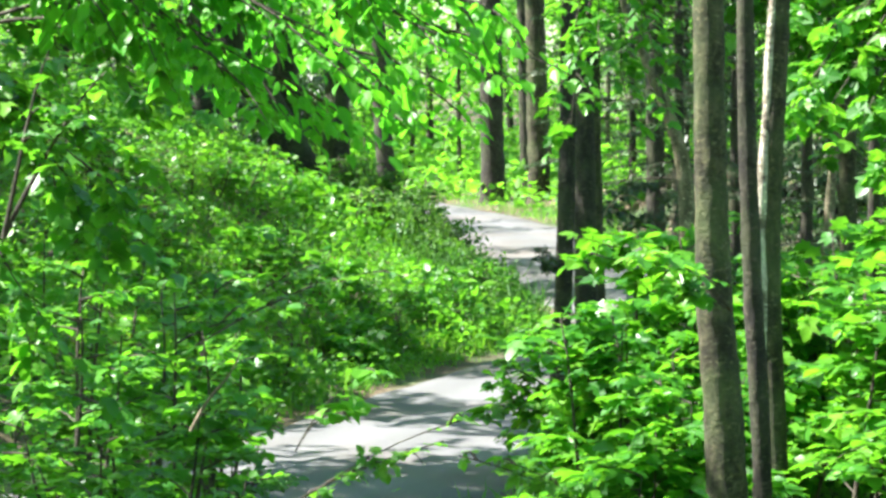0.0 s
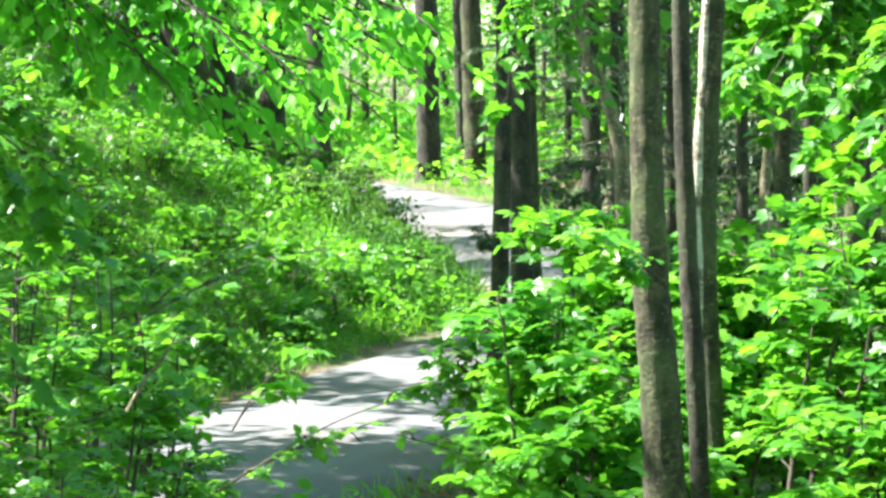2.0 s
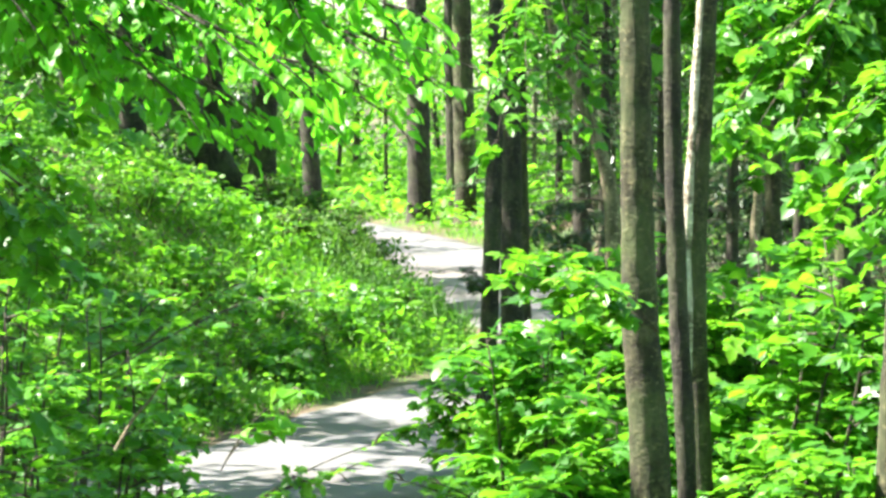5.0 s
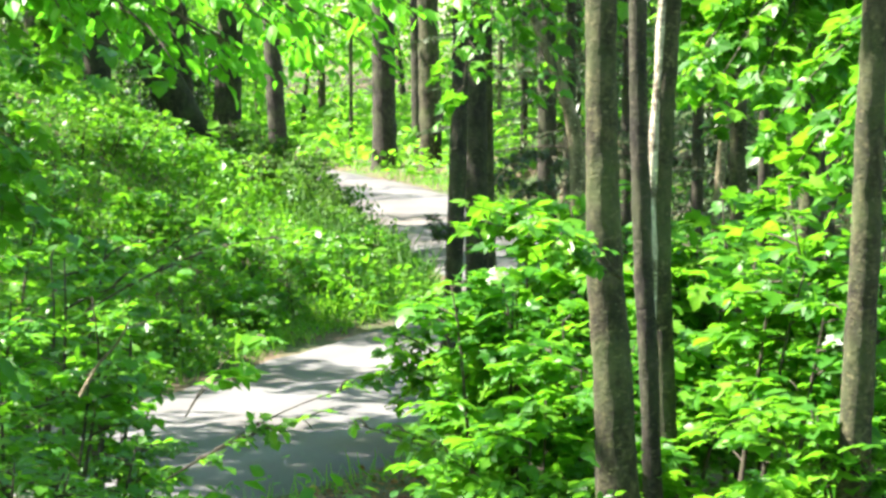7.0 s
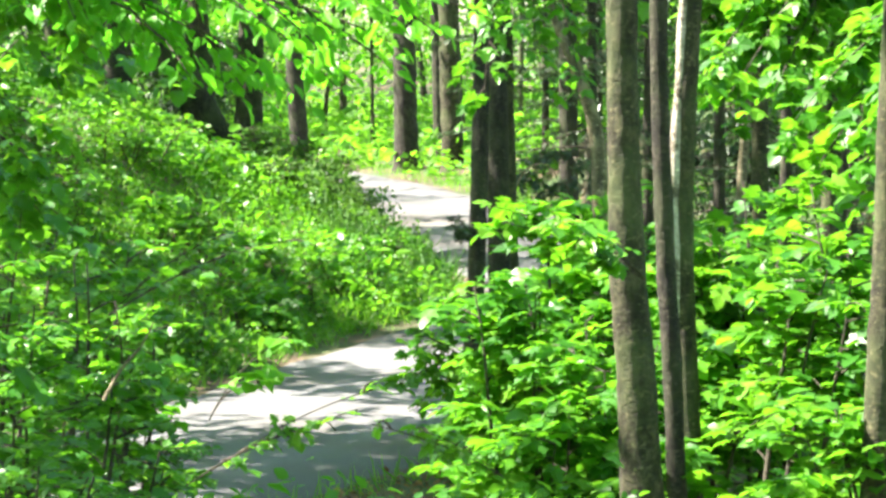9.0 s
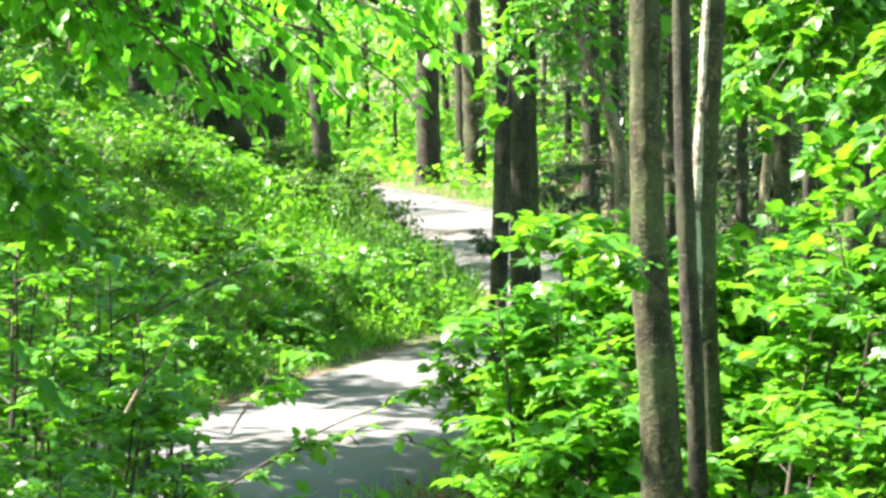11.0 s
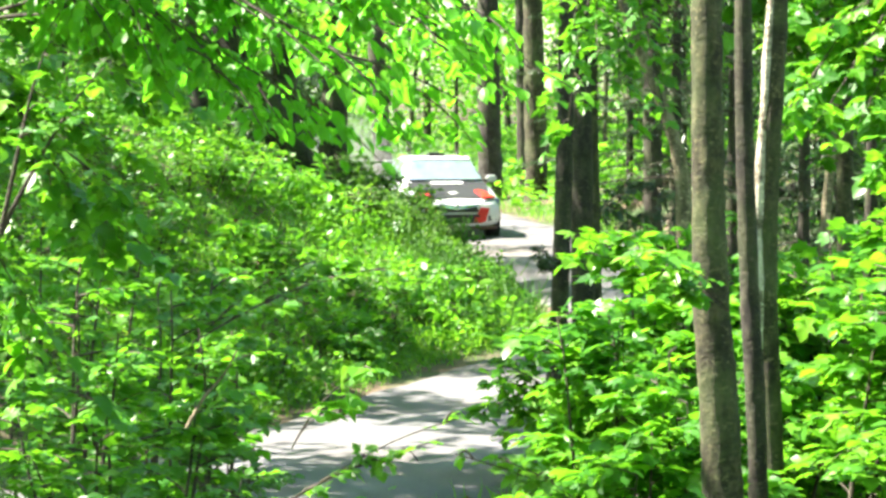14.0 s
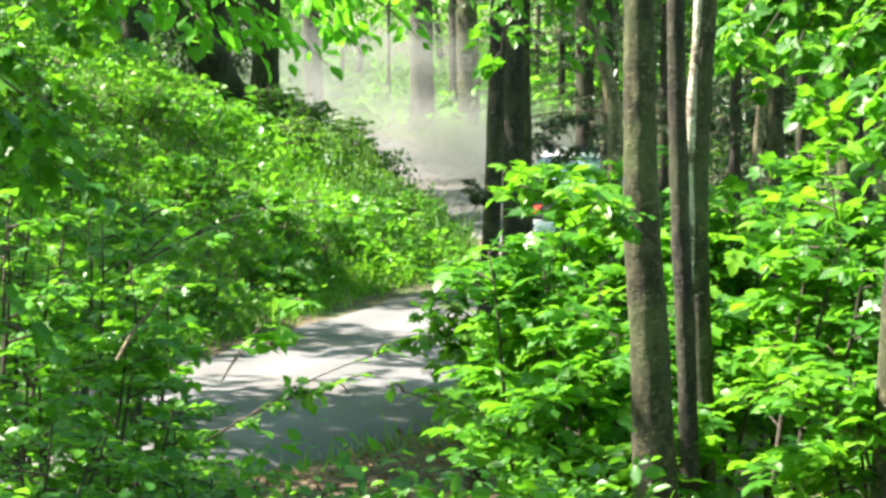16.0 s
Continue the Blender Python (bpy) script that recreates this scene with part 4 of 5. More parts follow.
bough((2.6, 21, 4.6), [(1.6, 20.5, 3.42), (2.0, 20.2, 3.22), (2.4, 20.6, 3.12), (1.5, 20.6, 3.82), (2.7, 20.5, 3.52), (2.2, 20.3, 3.72), (1.9, 20.4, 3.52)], 0.15, 13, "maple", LEAF_MAPLE, "maple branch hanging among the trunks", twigs=7, r0=0.012)
bough((2.9, 22.5, 4.6), [(1.9, 22.0, 3.67), (2.2, 21.6, 3.22), (2.7, 21.8, 3.07), (2.5, 22.0, 3.52), (1.7, 22.2, 3.27), (2.9, 21.9, 3.92)], 0.15, 14, "maple", LEAF_MAPLE, "spreading maple branch with broad sunlit leaves", twigs=7, r0=0.012)
bough((1.9, 25, 4.8), [(1.35, 24.5, 3.72), (1.6, 24.4, 3.32), (2.1, 24.6, 3.62), (1.2, 24.6, 4.12), (1.9, 24.2, 3.02)], 0.15, 12, "maple", LEAF_MAPLE, "maple branch among slender trunks", twigs=6, r0=0.012)
bough((0.9, 27, 4.8), [(0.6, 26.5, 3.4), (0.9, 26.4, 3.0), (0.4, 26.6, 3.8), (1.1, 26.2, 3.5)], 0.11, 10, "maple", LEAF_MAPLE, "thin maple branch near a crooked trunk", twigs=5, r0=0.010)
bough((-2.9, 15.0, 3.7), [(-1.75, 15.0, 3.05), (-1.95, 15.2, 2.65), (-1.62, 14.8, 3.35), (-2.1, 15.1, 3.2), (-1.85, 14.9, 2.85)], 0.095, 13, "maple", LEAF_MAPLE, "layered maple branch reaching over the undergrowth", twigs=7, r0=0.009)
for start, tips in (((-0.78, 9.4, 2.24), ((-0.30, 9.4, 2.46), (-0.24, 9.3, 2.53), (-0.46, 9.35, 2.40))), ((0.12, 9.7, 2.22), ((-0.12, 9.5, 2.38), (-0.26, 9.45, 2.41)))):
    bough(start, tips, 0.05, 5, "maple", LEAF_SMALL, "slender dark twig with a few leaves over the road", twigs=3, reach=0.045, r0=0.0016, sag=0.02)

bough((2.4, 20.6, 4.3), [(1.42, 20.0, 3.27), (1.58, 19.8, 3.14), (1.74, 20.1, 3.36), (1.92, 19.9, 3.20), (1.60, 20.2, 3.45)], 0.15, 9, "maple", LEAF_MAPLE, "maple branch with large leaves in full sun", twigs=5, r0=0.010)
bough((-0.69, 9.10, 2.46), [(-0.47, 9.00, 2.68), (-0.53, 9.00, 2.56)], 0.088, 3, "maple", LEAF_MAPLE, "two or three broad pale leaves on a thin stalk", twigs=1, reach=0.04, r0=0.0022)
bough((-1.48, 14.00, 2.34), [(-0.66, 14.00, 2.67), (-0.80, 13.80, 2.63), (-0.95, 14.20, 2.68)], 0.055, 10, "oval", LEAF_SMALL, "long thin spray of narrow leaves before the bank", twigs=4, reach=0.05, r0=0.0024)
bough((2.88, 19.50, 3.90), [(1.89, 19.00, 3.02), (2.11, 19.30, 3.32), (2.02, 19.00, 2.74), (2.26, 18.60, 2.92), (2.27, 19.20, 2.67), (2.43, 19.00, 3.16)], 0.15, 9, "maple", LEAF_MAPLE, "wide maple branch with sunlit layered leaves", twigs=6, r0=0.012)
bough((0.11, 24.00, 2.05), [(-0.08, 23.60, 2.17), (-0.04, 23.70, 2.10), (-0.05, 23.80, 2.23)], 0.05, 26, "needle", LEAF_HEMLOCK, "small dark hemlock twig growing from a trunk", twigs=4, reach=0.05, r0=0.005, sag=0.0)
bough((-1.79, 11.0, 2.95), [(-1.60, 11.0, 3.65), (-1.45, 11.1, 3.50)], 0.08, 6, "maple", LEAF_MAPLE, "dark bare-looking branch with a few leaves", twigs=3, reach=0.08, r0=0.010)
bough((-1.95, 11.0, 3.62), [(-1.22, 11.0, 3.76), (-1.3, 10.8, 3.62)], 0.08, 6, "oval", LEAF_BEECH, "thin dark branch with a few beech leaves", twigs=3, reach=0.08, r0=0.009)
kept_rng, RNG = RNG, np.random.default_rng(29)
for start, tips in (((1.05, 31.00, 2.43), ((0.75, 30.60, 2.34), (0.52, 30.40, 2.22), (0.39, 30.80, 2.30))), ((0.34, 31.00, 2.28), ((0.54, 30.60, 2.12), (0.72, 30.40, 2.16))), ((1.07, 31.00, 2.17), ((0.80, 30.50, 2.04), (0.60, 30.70, 1.95))), ((1.06, 31.50, 2.36), ((1.28, 31.00, 2.20), (1.18, 31.00, 1.99)))):
    bough(start, tips, 0.07, 34, "needle", LEAF_HEMLOCK, "dark hemlock branch hanging between the trunks", twigs=6, reach=0.10, r0=0.008, sag=0.04)
bough((0.11, 23.00, 1.22), ((-0.36, 22.60, 1.37), (-0.44, 22.40, 1.22), (-0.22, 22.50, 1.08), (-0.30, 22.80, 1.47)), 0.085, 13, "maple", LEAF_MAPLE, "green maple branch with broad leaves beside a trunk", twigs=5, reach=0.14, r0=0.009, sag=0.03)
bough((0.12, 23.20, 1.67), ((-0.15, 22.80, 1.66), (-0.09, 22.70, 1.54)), 0.085, 11, "maple", LEAF_MAPLE, "green maple branch with broad leaves beside a trunk", twigs=4, reach=0.13, r0=0.008, sag=0.03)
RNG = kept_rng
def hemlock(x, y, top, low, reach, tiers, label, needle=0.055):
    """A conifer with flat drooping sprays of short needles in tiers up a slim trunk."""
    z = ground_at(x, y)
    ob = base_empty("hemlock", x, y, z, label, "tree", "hemlocks in the shade")
    child("trunk", local(tube_mesh("trunk", [bend((x, y, z - 0.1), (x + 0.05, y, top), 0.0, 16, 0.085, 0.03, 0.004)], BARK_DARK, 12, 0.15), x, y, z), ob)
    fo = Foliage()
    for k in range(tiers):
        h = low + (top - low) * (k + RNG.random()) / tiers
        for _ in range(3):
            an, ln = RNG.uniform(0, 6.28), reach * RNG.uniform(0.55, 1.05)
            end = (x + math.cos(an) * ln, y + math.sin(an) * ln, h - ln * RNG.uniform(0.1, 0.32))
            limb = bend((x, y, h), end, 0.05 * ln, 7, 0.013, 0.003, 0.04)
            fo.mains.append(limb)
            pts = np.array([p for p, _ in limb])
            for j in range(9):
                s = 1 + (j * 6) // 9
                side = np.array([-math.sin(an), math.cos(an), 0]) * (1 if j % 2 else -1)
                q = pts[s] + (side * 0.8 + np.array([math.cos(an), math.sin(an), -0.25]) * 0.6) * ln * RNG.uniform(0.2, 0.42)
                tw = bend(pts[s], q, 0.0, 3, 0.004, 0.0015, 0.05)
                fo.tubes.append(tw)
                fo.spray(tw, 20, needle, needle * 1.1, 0.4, 0.25, 0.05)
    for limb in fo.mains:
        child("limb", local(tube_mesh("limb", [limb], BARK_DARK, 5), x, y, z), ob)
    tagged(child("twig", local(tube_mesh("twig", fo.tubes, TWIG, 4), x, y, z), ob), kind="stuff")
    tagged(child("foliage", local(fo.leaves("foliage", "needle", LEAF_HEMLOCK), x, y, z), ob), kind="stuff")


for x, y, top, low, reach, tiers in ((1.30, 34.0, 5.4, 2.2, 1.15, 12), (1.95, 35.5, 5.4, 2.1, 1.0, 10), (2.75, 36.0, 5.4, 1.0, 1.0, 10), (3.55, 37.0, 5.4, 0.9, 1.1, 10), (4.45, 38.5, 5.6, 1.0, 1.2, 10), (5.5, 40.0, 5.8, 1.2, 1.3, 10)):
    hemlock(x, y, top, low, reach, tiers, "dark green hemlock with drooping flat sprays")
for x, y, top, low, reach, tiers in ((0.75, 66.5, 6.2, 1.6, 1.2, 11), (1.7, 68.0, 6.4, 1.3, 1.4, 12), (2.7, 66.0, 6.2, 1.2, 1.4, 12)):
    hemlock(x, y, top, low, reach, tiers, "tall hemlock in deep shade beyond the bend", 0.095)
for a, b, r in (((3.9, 55.5, 1.35), (6.6, 57.0, 2.05), 0.16), ((4.4, 54.6, 1.15), (6.3, 55.4, 1.45), 0.12), ((5.9, 55.0, 1.0), (4.7, 56.6, 2.5), 0.09)):
    log = base_empty("fallen_log", *a, "dark fallen log lying on the shaded slope", "log", "fallen logs")
    child("trunk", local(tube_mesh("trunk", [bend(a, b, 0.05, 14, r, r * 0.7, 0.02)], BARK_DARK, 14, 0.2), *a), log)
for path in (((0.50, 30.00, 2.18), (0.58, 30.00, 2.31), (0.72, 30.00, 2.36), (0.83, 30.00, 2.29), (0.89, 30.00, 2.06)), ((0.65, 32.00, 1.46), (0.84, 32.00, 1.50), (1.03, 32.00, 1.42), (1.21, 32.00, 1.47)), ((-1.34, 12.50, 2.15), (-1.27, 12.50, 2.27), (-1.20, 12.50, 2.35), (-1.15, 12.50, 2.44)), ((2.96, 30.00, 3.40), (3.03, 30.00, 3.20), (3.10, 30.00, 2.95), (3.06, 30.00, 2.79))):
    twig = base_empty("dead_twig", *path[0], "pale bare dead twig among the trunks", "twig", "dead twigs")
    line = smooth_line(np.array(path), 4)
    child("stem", local(tube_mesh("stem", [[(tuple(p), 0.008 - 0.005 * k / len(line)) for k, p in enumerate(line)]], BARK_PALE, 6), *path[0]), twig)
for x, y, w, h in ((-2.2, 84, 0.05, 7), (-1.2, 86, 0.04, 7), (0.1, 83, 0.05, 7), (-3.6, 88, 0.06, 8), (-4.8, 90, 0.05, 8), (1.5, 85, 0.06, 8), (-0.5, 91, 0.07, 8), (2.4, 80, 0.05, 7), (-6.5, 95, 0.08, 9), (-7.6, 93, 0.06, 8)):
    z = ground_at(x, y)
    far_tree((x, y, z), (x + RNG.normal(0, 0.25), y, z + h * 0.6), w, "thin young trunk in sunlit woodland", BARK, False)

# ---- rally car ----
PAINT_WHITE = plain("white_car_paint", (0.72, 0.73, 0.75), 0.25, 0.0, 0.6)
PAINT_BLACK = plain("black_car_paint", (0.014, 0.015, 0.018), 0.6, 0.0, 0.0)
PAINT_RED = plain("red_car_paint", (0.62, 0.025, 0.02), 0.3, 0.0, 0.5)
PAINT_DUSTY = plain("dusty_dark_side_paint", (0.13, 0.075, 0.05), 0.55, 0.0, 0.1, 0.2)
# the pale blue of reflected sky is put into the glass colour
GLASS_SKY = plain("sky_tinted_car_glass", (0.34, 0.42, 0.50), 0.07, 0.55, 1.0)
RUBBER = plain("dusty_rubber", (0.03, 0.028, 0.025), 0.9)
RIM = plain("grey_wheel_rim", (0.35, 0.35, 0.36), 0.35, 0.8)
CHROME = plain("bright_metal", (0.75, 0.76, 0.78), 0.15, 1.0)
LENS = plain("headlight_lens", (0.16, 0.17, 0.19), 0.08, 0.4, 1.0)
DARK_PLASTIC = plain("dark_plastic", (0.02, 0.02, 0.02), 0.6)


def mesh_of(name, bm, mat, smooth=True):
    bmesh.ops.recalc_face_normals(bm, faces=bm.faces)
    me = bpy.data.meshes.new(name)
    bm.to_mesh(me)
    bm.free()
    me.polygons.foreach_set("use_smooth", [smooth] * len(me.polygons))
    me.materials.append(mat)
    return me


def loft(name, rings, mat, closed=True, smooth=True):
    bm = bmesh.new()
    rows = [[bm.verts.new(p) for p in ring] for ring in rings]
    n = len(rows[0])
    for a, b in zip(rows[:-1], rows[1:]):
        for k in range(n if closed else n - 1):
            bm.faces.new((a[k], a[(k + 1) % n], b[(k + 1) % n], b[k]))
    if closed:
        bm.faces.new(rows[0])
        bm.faces.new(rows[-1])
    return mesh_of(name, bm, mat, smooth)


def slab(name, outline, push, mat, smooth=False):
    """A thin plate: an outline and the same outline pushed along a vector."""
    p = Vector(push)
    return loft(name, [[Vector(q) for q in outline], [Vector(q) + p for q in outline]], mat, True, smooth)


def rounded_box(name, size, centre, mat, bevel=0.03):
    bm = bmesh.new()
    bmesh.ops.create_cube(bm, size=1.0)
    bmesh.ops.scale(bm, vec=size, verts=bm.verts)
    bmesh.ops.bevel(bm, geom=bm.edges[:], offset=bevel, segments=2, affect="EDGES")
    bmesh.ops.translate(bm, vec=centre, verts=bm.verts)
    return mesh_of(name, bm, mat, False)


def lathe(name, profile, mat, sides=24):
    """A solid of revolution about the x axis; profile of (x, radius)."""
    return loft(name, [[(x, r * math.cos(2 * math.pi * k / sides), r * math.sin(2 * math.pi * k / sides)) for k in range(sides)] for x, r in profile], mat)


def build_car():
    car = base_empty("rally_car", 0, 0, 0, "white rally car with black bonnet and red flashes, dusty sides", "car")
    # y, half width, underside, shoulder, top
    st = [(2.24, 0.50, 0.30, 0.50, 0.60), (2.18, 0.72, 0.24, 0.56, 0.68), (2.02, 0.82, 0.22, 0.62, 0.74), (1.75, 0.87, 0.22, 0.70, 0.82), (1.35, 0.885, 0.24, 0.76, 0.90),
          (0.95, 0.88, 0.20, 0.80, 0.96), (0.3, 0.875, 0.20, 0.84, 0.97), (-0.5, 0.875, 0.20, 0.86, 0.98), (-1.27, 0.885, 0.24, 0.88, 1.00), (-1.8, 0.87, 0.26, 0.88, 1.02),
          (-2.12, 0.80, 0.32, 0.84, 0.98), (-2.24, 0.66, 0.38, 0.74, 0.90)]
    rings = []
    for y, w, lo, sh, top in st:
        half = [(w * 0.80, lo), (w * 0.97, lo + 0.08), (w, (lo + sh) / 2), (w * 0.985, sh), (w * 0.90, top - 0.03), (w * 0.6, top), (0, top + 0.015)]
        rings.append([(x, y, z) for x, z in half] + [(-x, y, z) for x, z in reversed(half[:-1])])
    child("body", loft("body", rings, PAINT_WHITE), car, "white painted body shell")
    gh = [(0.98, 0.74, 0.60, 0.955, 0.965), (0.72, 0.755, 0.66, 0.96, 1.13), (0.30, 0.765, 0.585, 0.97, 1.375), (0.0, 0.765, 0.575, 0.97, 1.42), (-0.55, 0.765, 0.575, 0.98, 1.43),
          (-0.95, 0.76, 0.57, 0.99, 1.39), (-1.35, 0.75, 0.60, 1.0, 1.20), (-1.70, 0.74, 0.66, 1.0, 1.03)]
    rings = []
    for y, wb, wt, zb, zt in gh:
        half = [(wb, zb), (wb * 0.5 + wt * 0.5 + 0.015, (zb + zt) / 2), (wt, zt - 0.015), (wt * 0.85, zt), (0, zt + 0.02)]
        rings.append([(x, y, z) for x, z in half] + [(-x, y, z) for x, z in reversed(half[:-1])])
    child("roof", loft("roof", rings, PAINT_WHITE), car, "white roof and window pillars")
    child("windscreen", slab("windscreen", [(-0.68, 0.955, 1.01), (0.68, 0.955, 1.01), (0.55, 0.36, 1.375), (-0.55, 0.36, 1.375)], (0, 0.03, 0.035), GLASS_SKY), car, "bluish reflecting windscreen")
    child("sun_strip", slab("sun_strip", [(-0.56, 0.425, 1.375), (0.56, 0.425, 1.375), (0.53, 0.335, 1.425), (-0.53, 0.335, 1.425)], (0, 0.03, 0.02), PAINT_WHITE), car, "pale strip along the top of the windscreen")
    child("rear_window", slab("rear_window", [(-0.62, -1.64, 1.08), (0.62, -1.64, 1.08), (0.53, -1.02, 1.37), (-0.53, -1.02, 1.37)], (0, -0.03, 0.03), GLASS_SKY), car)
    for s in (-1, 1):
        child("side_window", slab("side_window", [(s * 0.757, 0.62, 1.02), (s * 0.757, -0.22, 1.02), (s * 0.60, -0.22, 1.36), (s * 0.60, 0.22, 1.35)], (s * 0.02, 0, 0.004), GLASS_SKY), car)
        child("side_window", slab("side_window", [(s * 0.757, -0.30, 1.02), (s * 0.75, -1.15, 1.04), (s * 0.60, -0.88, 1.34), (s * 0.60, -0.30, 1.36)], (s * 0.02, 0, 0.004), GLASS_SKY), car)
        child("headlight", slab("headlight", [(s * 0.82, 1.98, 0.60), (s * 0.46, 2.17, 0.585), (s * 0.42, 2.15, 0.665), (s * 0.62, 2.06, 0.715), (s * 0.80, 1.92, 0.73)], (s * 0.02, 0.045, 0.012), LENS), car, "dark-framed clear headlight")
        child("brow_flash", slab("brow_flash", [(s * 0.74, 1.96, 0.745), (s * 0.50, 2.08, 0.725), (s * 0.40, 1.72, 0.855), (s * 0.56, 1.70, 0.845)], (0, 0.02, 0.03), PAINT_RED), car, "red flash over the headlight")
        child("bumper_flash", slab("bumper_flash", [(s * 0.60, 2.20, 0.57), (s * 0.42, 2.225, 0.58), (s * 0.30, 2.235, 0.34), (s * 0.42, 2.235, 0.30), (s * 0.52, 2.21, 0.33)], (0, 0.03, 0), PAINT_RED), car, "red flash down the bumper")
        child("fog_lamp", slab("fog_lamp", [(s * 0.74, 2.11, 0.36), (s * 0.56, 2.20, 0.34), (s * 0.57, 2.19, 0.44), (s * 0.72, 2.11, 0.46)], (s * 0.01, 0.035, 0), DARK_PLASTIC), car, "dark bumper recess")
        mir = child("mirror", rounded_box("mirror", (0.20, 0.12, 0.13), (s * 0.93, 0.62, 1.04), PAINT_WHITE, 0.03), car, "white door mirror")
        child("mirror_arm", rounded_box("mirror_arm", (0.12, 0.05, 0.04), (s * 0.82, 0.64, 1.01), DARK_PLASTIC, 0.012), mir)
        child("side_panel", slab("side_panel", [(s * 0.885, 0.85, 0.34), (s * 0.88, -0.80, 0.34), (s * 0.885, -0.85, 0.70), (s * 0.875, 0.20, 0.80), (s * 0.88, 0.75, 0.60)], (s * 0.012, 0, 0), PAINT_DUSTY), car, "dusty dark graphic along the door")
        child("tail_lamp", rounded_box("tail_lamp", (0.26, 0.08, 0.14), (s * 0.62, -2.14, 0.80), PAINT_RED, 0.02), car)
        for y in (1.35, -1.27):
            child("arch", lathe("arch", [(s * 0.70, 0.36), (s * 0.895, 0.37)], DARK_PLASTIC), car).location = (0, y, 0.33)
            wheel = new("wheel")
            wheel.parent = car
            wheel.location = (s * 0.80, y, 0.32)
            child("tyre", lathe("tyre", [(-0.11, 0.20), (-0.11, 0.28), (-0.09, 0.31), (-0.03, 0.322), (0.03, 0.322), (0.09, 0.31), (0.11, 0.28), (0.11, 0.20)], RUBBER, 28), wheel)
            bm = bmesh.new()
            for k in range(6):
                a = math.pi / 3 * k
                m = Matrix.Translation((s * 0.105, 0, 0)) @ Matrix.Rotation(a, 4, "X") @ Matrix.Translation((0, 0, 0.10)) @ Matrix.Diagonal((0.03, 0.045, 0.20, 1))
                bmesh.ops.create_cube(bm, size=1.0, matrix=m)
            m = Matrix.Translation((s * 0.10, 0, 0)) @ Matrix.Rotation(math.pi / 2, 4, "Y")
            bmesh.ops.create_cone(bm, cap_ends=True, segments=16, radius1=0.06, radius2=0.05, depth=0.05, matrix=m)
            child("rim", mesh_of("rim", bm, RIM, False), wheel, "grey six-spoke rim")
            WHEELS.append((wheel, (s * 0.80, y, 0.32)))
            child("mudflap", rounded_box("mudflap", (0.26, 0.015, 0.26), (s * 0.78, y - 0.42, 0.22), RUBBER, 0.006), car)
    child("bonnet", slab("bonnet", [(-0.60, 2.05, 0.735), (0.60, 2.05, 0.735), (0.70, 1.40, 0.895), (0.72, 0.99, 0.965), (0, 0.97, 0.985), (-0.72, 0.99, 0.965), (-0.70, 1.40, 0.895)], (0, 0.005, 0.022), PAINT_BLACK), car, "black bonnet")
    child("bonnet_label", slab("bonnet_label", [(-0.30, 1.22, 0.962), (0.30, 1.22, 0.962), (0.30, 1.06, 0.996), (-0.30, 1.06, 0.996)], (0, 0, 0.012), PAINT_WHITE), car, "white label on the bonnet")
    child("grille", slab("grille", [(-0.40, 2.20, 0.50), (0.40, 2.20, 0.50), (0.34, 2.17, 0.63), (-0.34, 2.17, 0.63)], (0, 0.06, 0), DARK_PLASTIC), car, "black grille")
    child("grille_bar", slab("grille_bar", [(-0.42, 2.20, 0.60), (0, 2.24, 0.545), (0.42, 2.20, 0.60), (0.40, 2.19, 0.65), (0, 2.22, 0.60), (-0.40, 2.19, 0.65)], (0, 0.05, 0), CHROME), car, "bright bar across the grille")
    child("badge", slab("badge", [(-0.10, 2.28, 0.555), (0.10, 2.28, 0.555), (0.035, 2.275, 0.60), (0, 2.27, 0.665), (-0.035, 2.275, 0.60)], (0, 0.03, 0), CHROME), car, "bright metal badge")
    child("lower_intake", slab("lower_intake", [(-0.44, 2.215, 0.30), (0.44, 2.215, 0.30), (0.40, 2.225, 0.46), (-0.40, 2.225, 0.46)], (0, 0.04, 0), DARK_PLASTIC), car, "wide dark air intake")
    child("splitter", rounded_box("splitter", (1.50, 0.30, 0.05), (0, 2.10, 0.22), PAINT_DUSTY, 0.02), car, "dusty brown front lip")
    child("roof_scoop", loft("roof_scoop", [[(-0.15, 0.12, 1.43), (0.15, 0.12, 1.43), (0.13, 0.12, 1.51), (-0.13, 0.12, 1.51)], [(-0.15, -0.30, 1.43), (0.15, -0.30, 1.43), (0.13, -0.20, 1.49), (-0.13, -0.20, 1.49)]], PAINT_BLACK, True, False), car, "black roof air scoop")
    wing = child("rear_wing", rounded_box("rear_wing", (1.30, 0.24, 0.03), (0, -2.02, 1.27), PAINT_WHITE, 0.01), car, "white rear wing")
    for s in (-1, 1):
        child("wing_upright", rounded_box("wing_upright", (0.04, 0.20, 0.28), (s * 0.58, -2.0, 1.13), PAINT_BLACK, 0.01), wing)
    child("rear_bumper", rounded_box("rear_bumper", (1.62, 0.22, 0.30), (0, -2.18, 0.48), PAINT_WHITE, 0.05), car)
    return car


WHEELS = []
CAR = build_car()
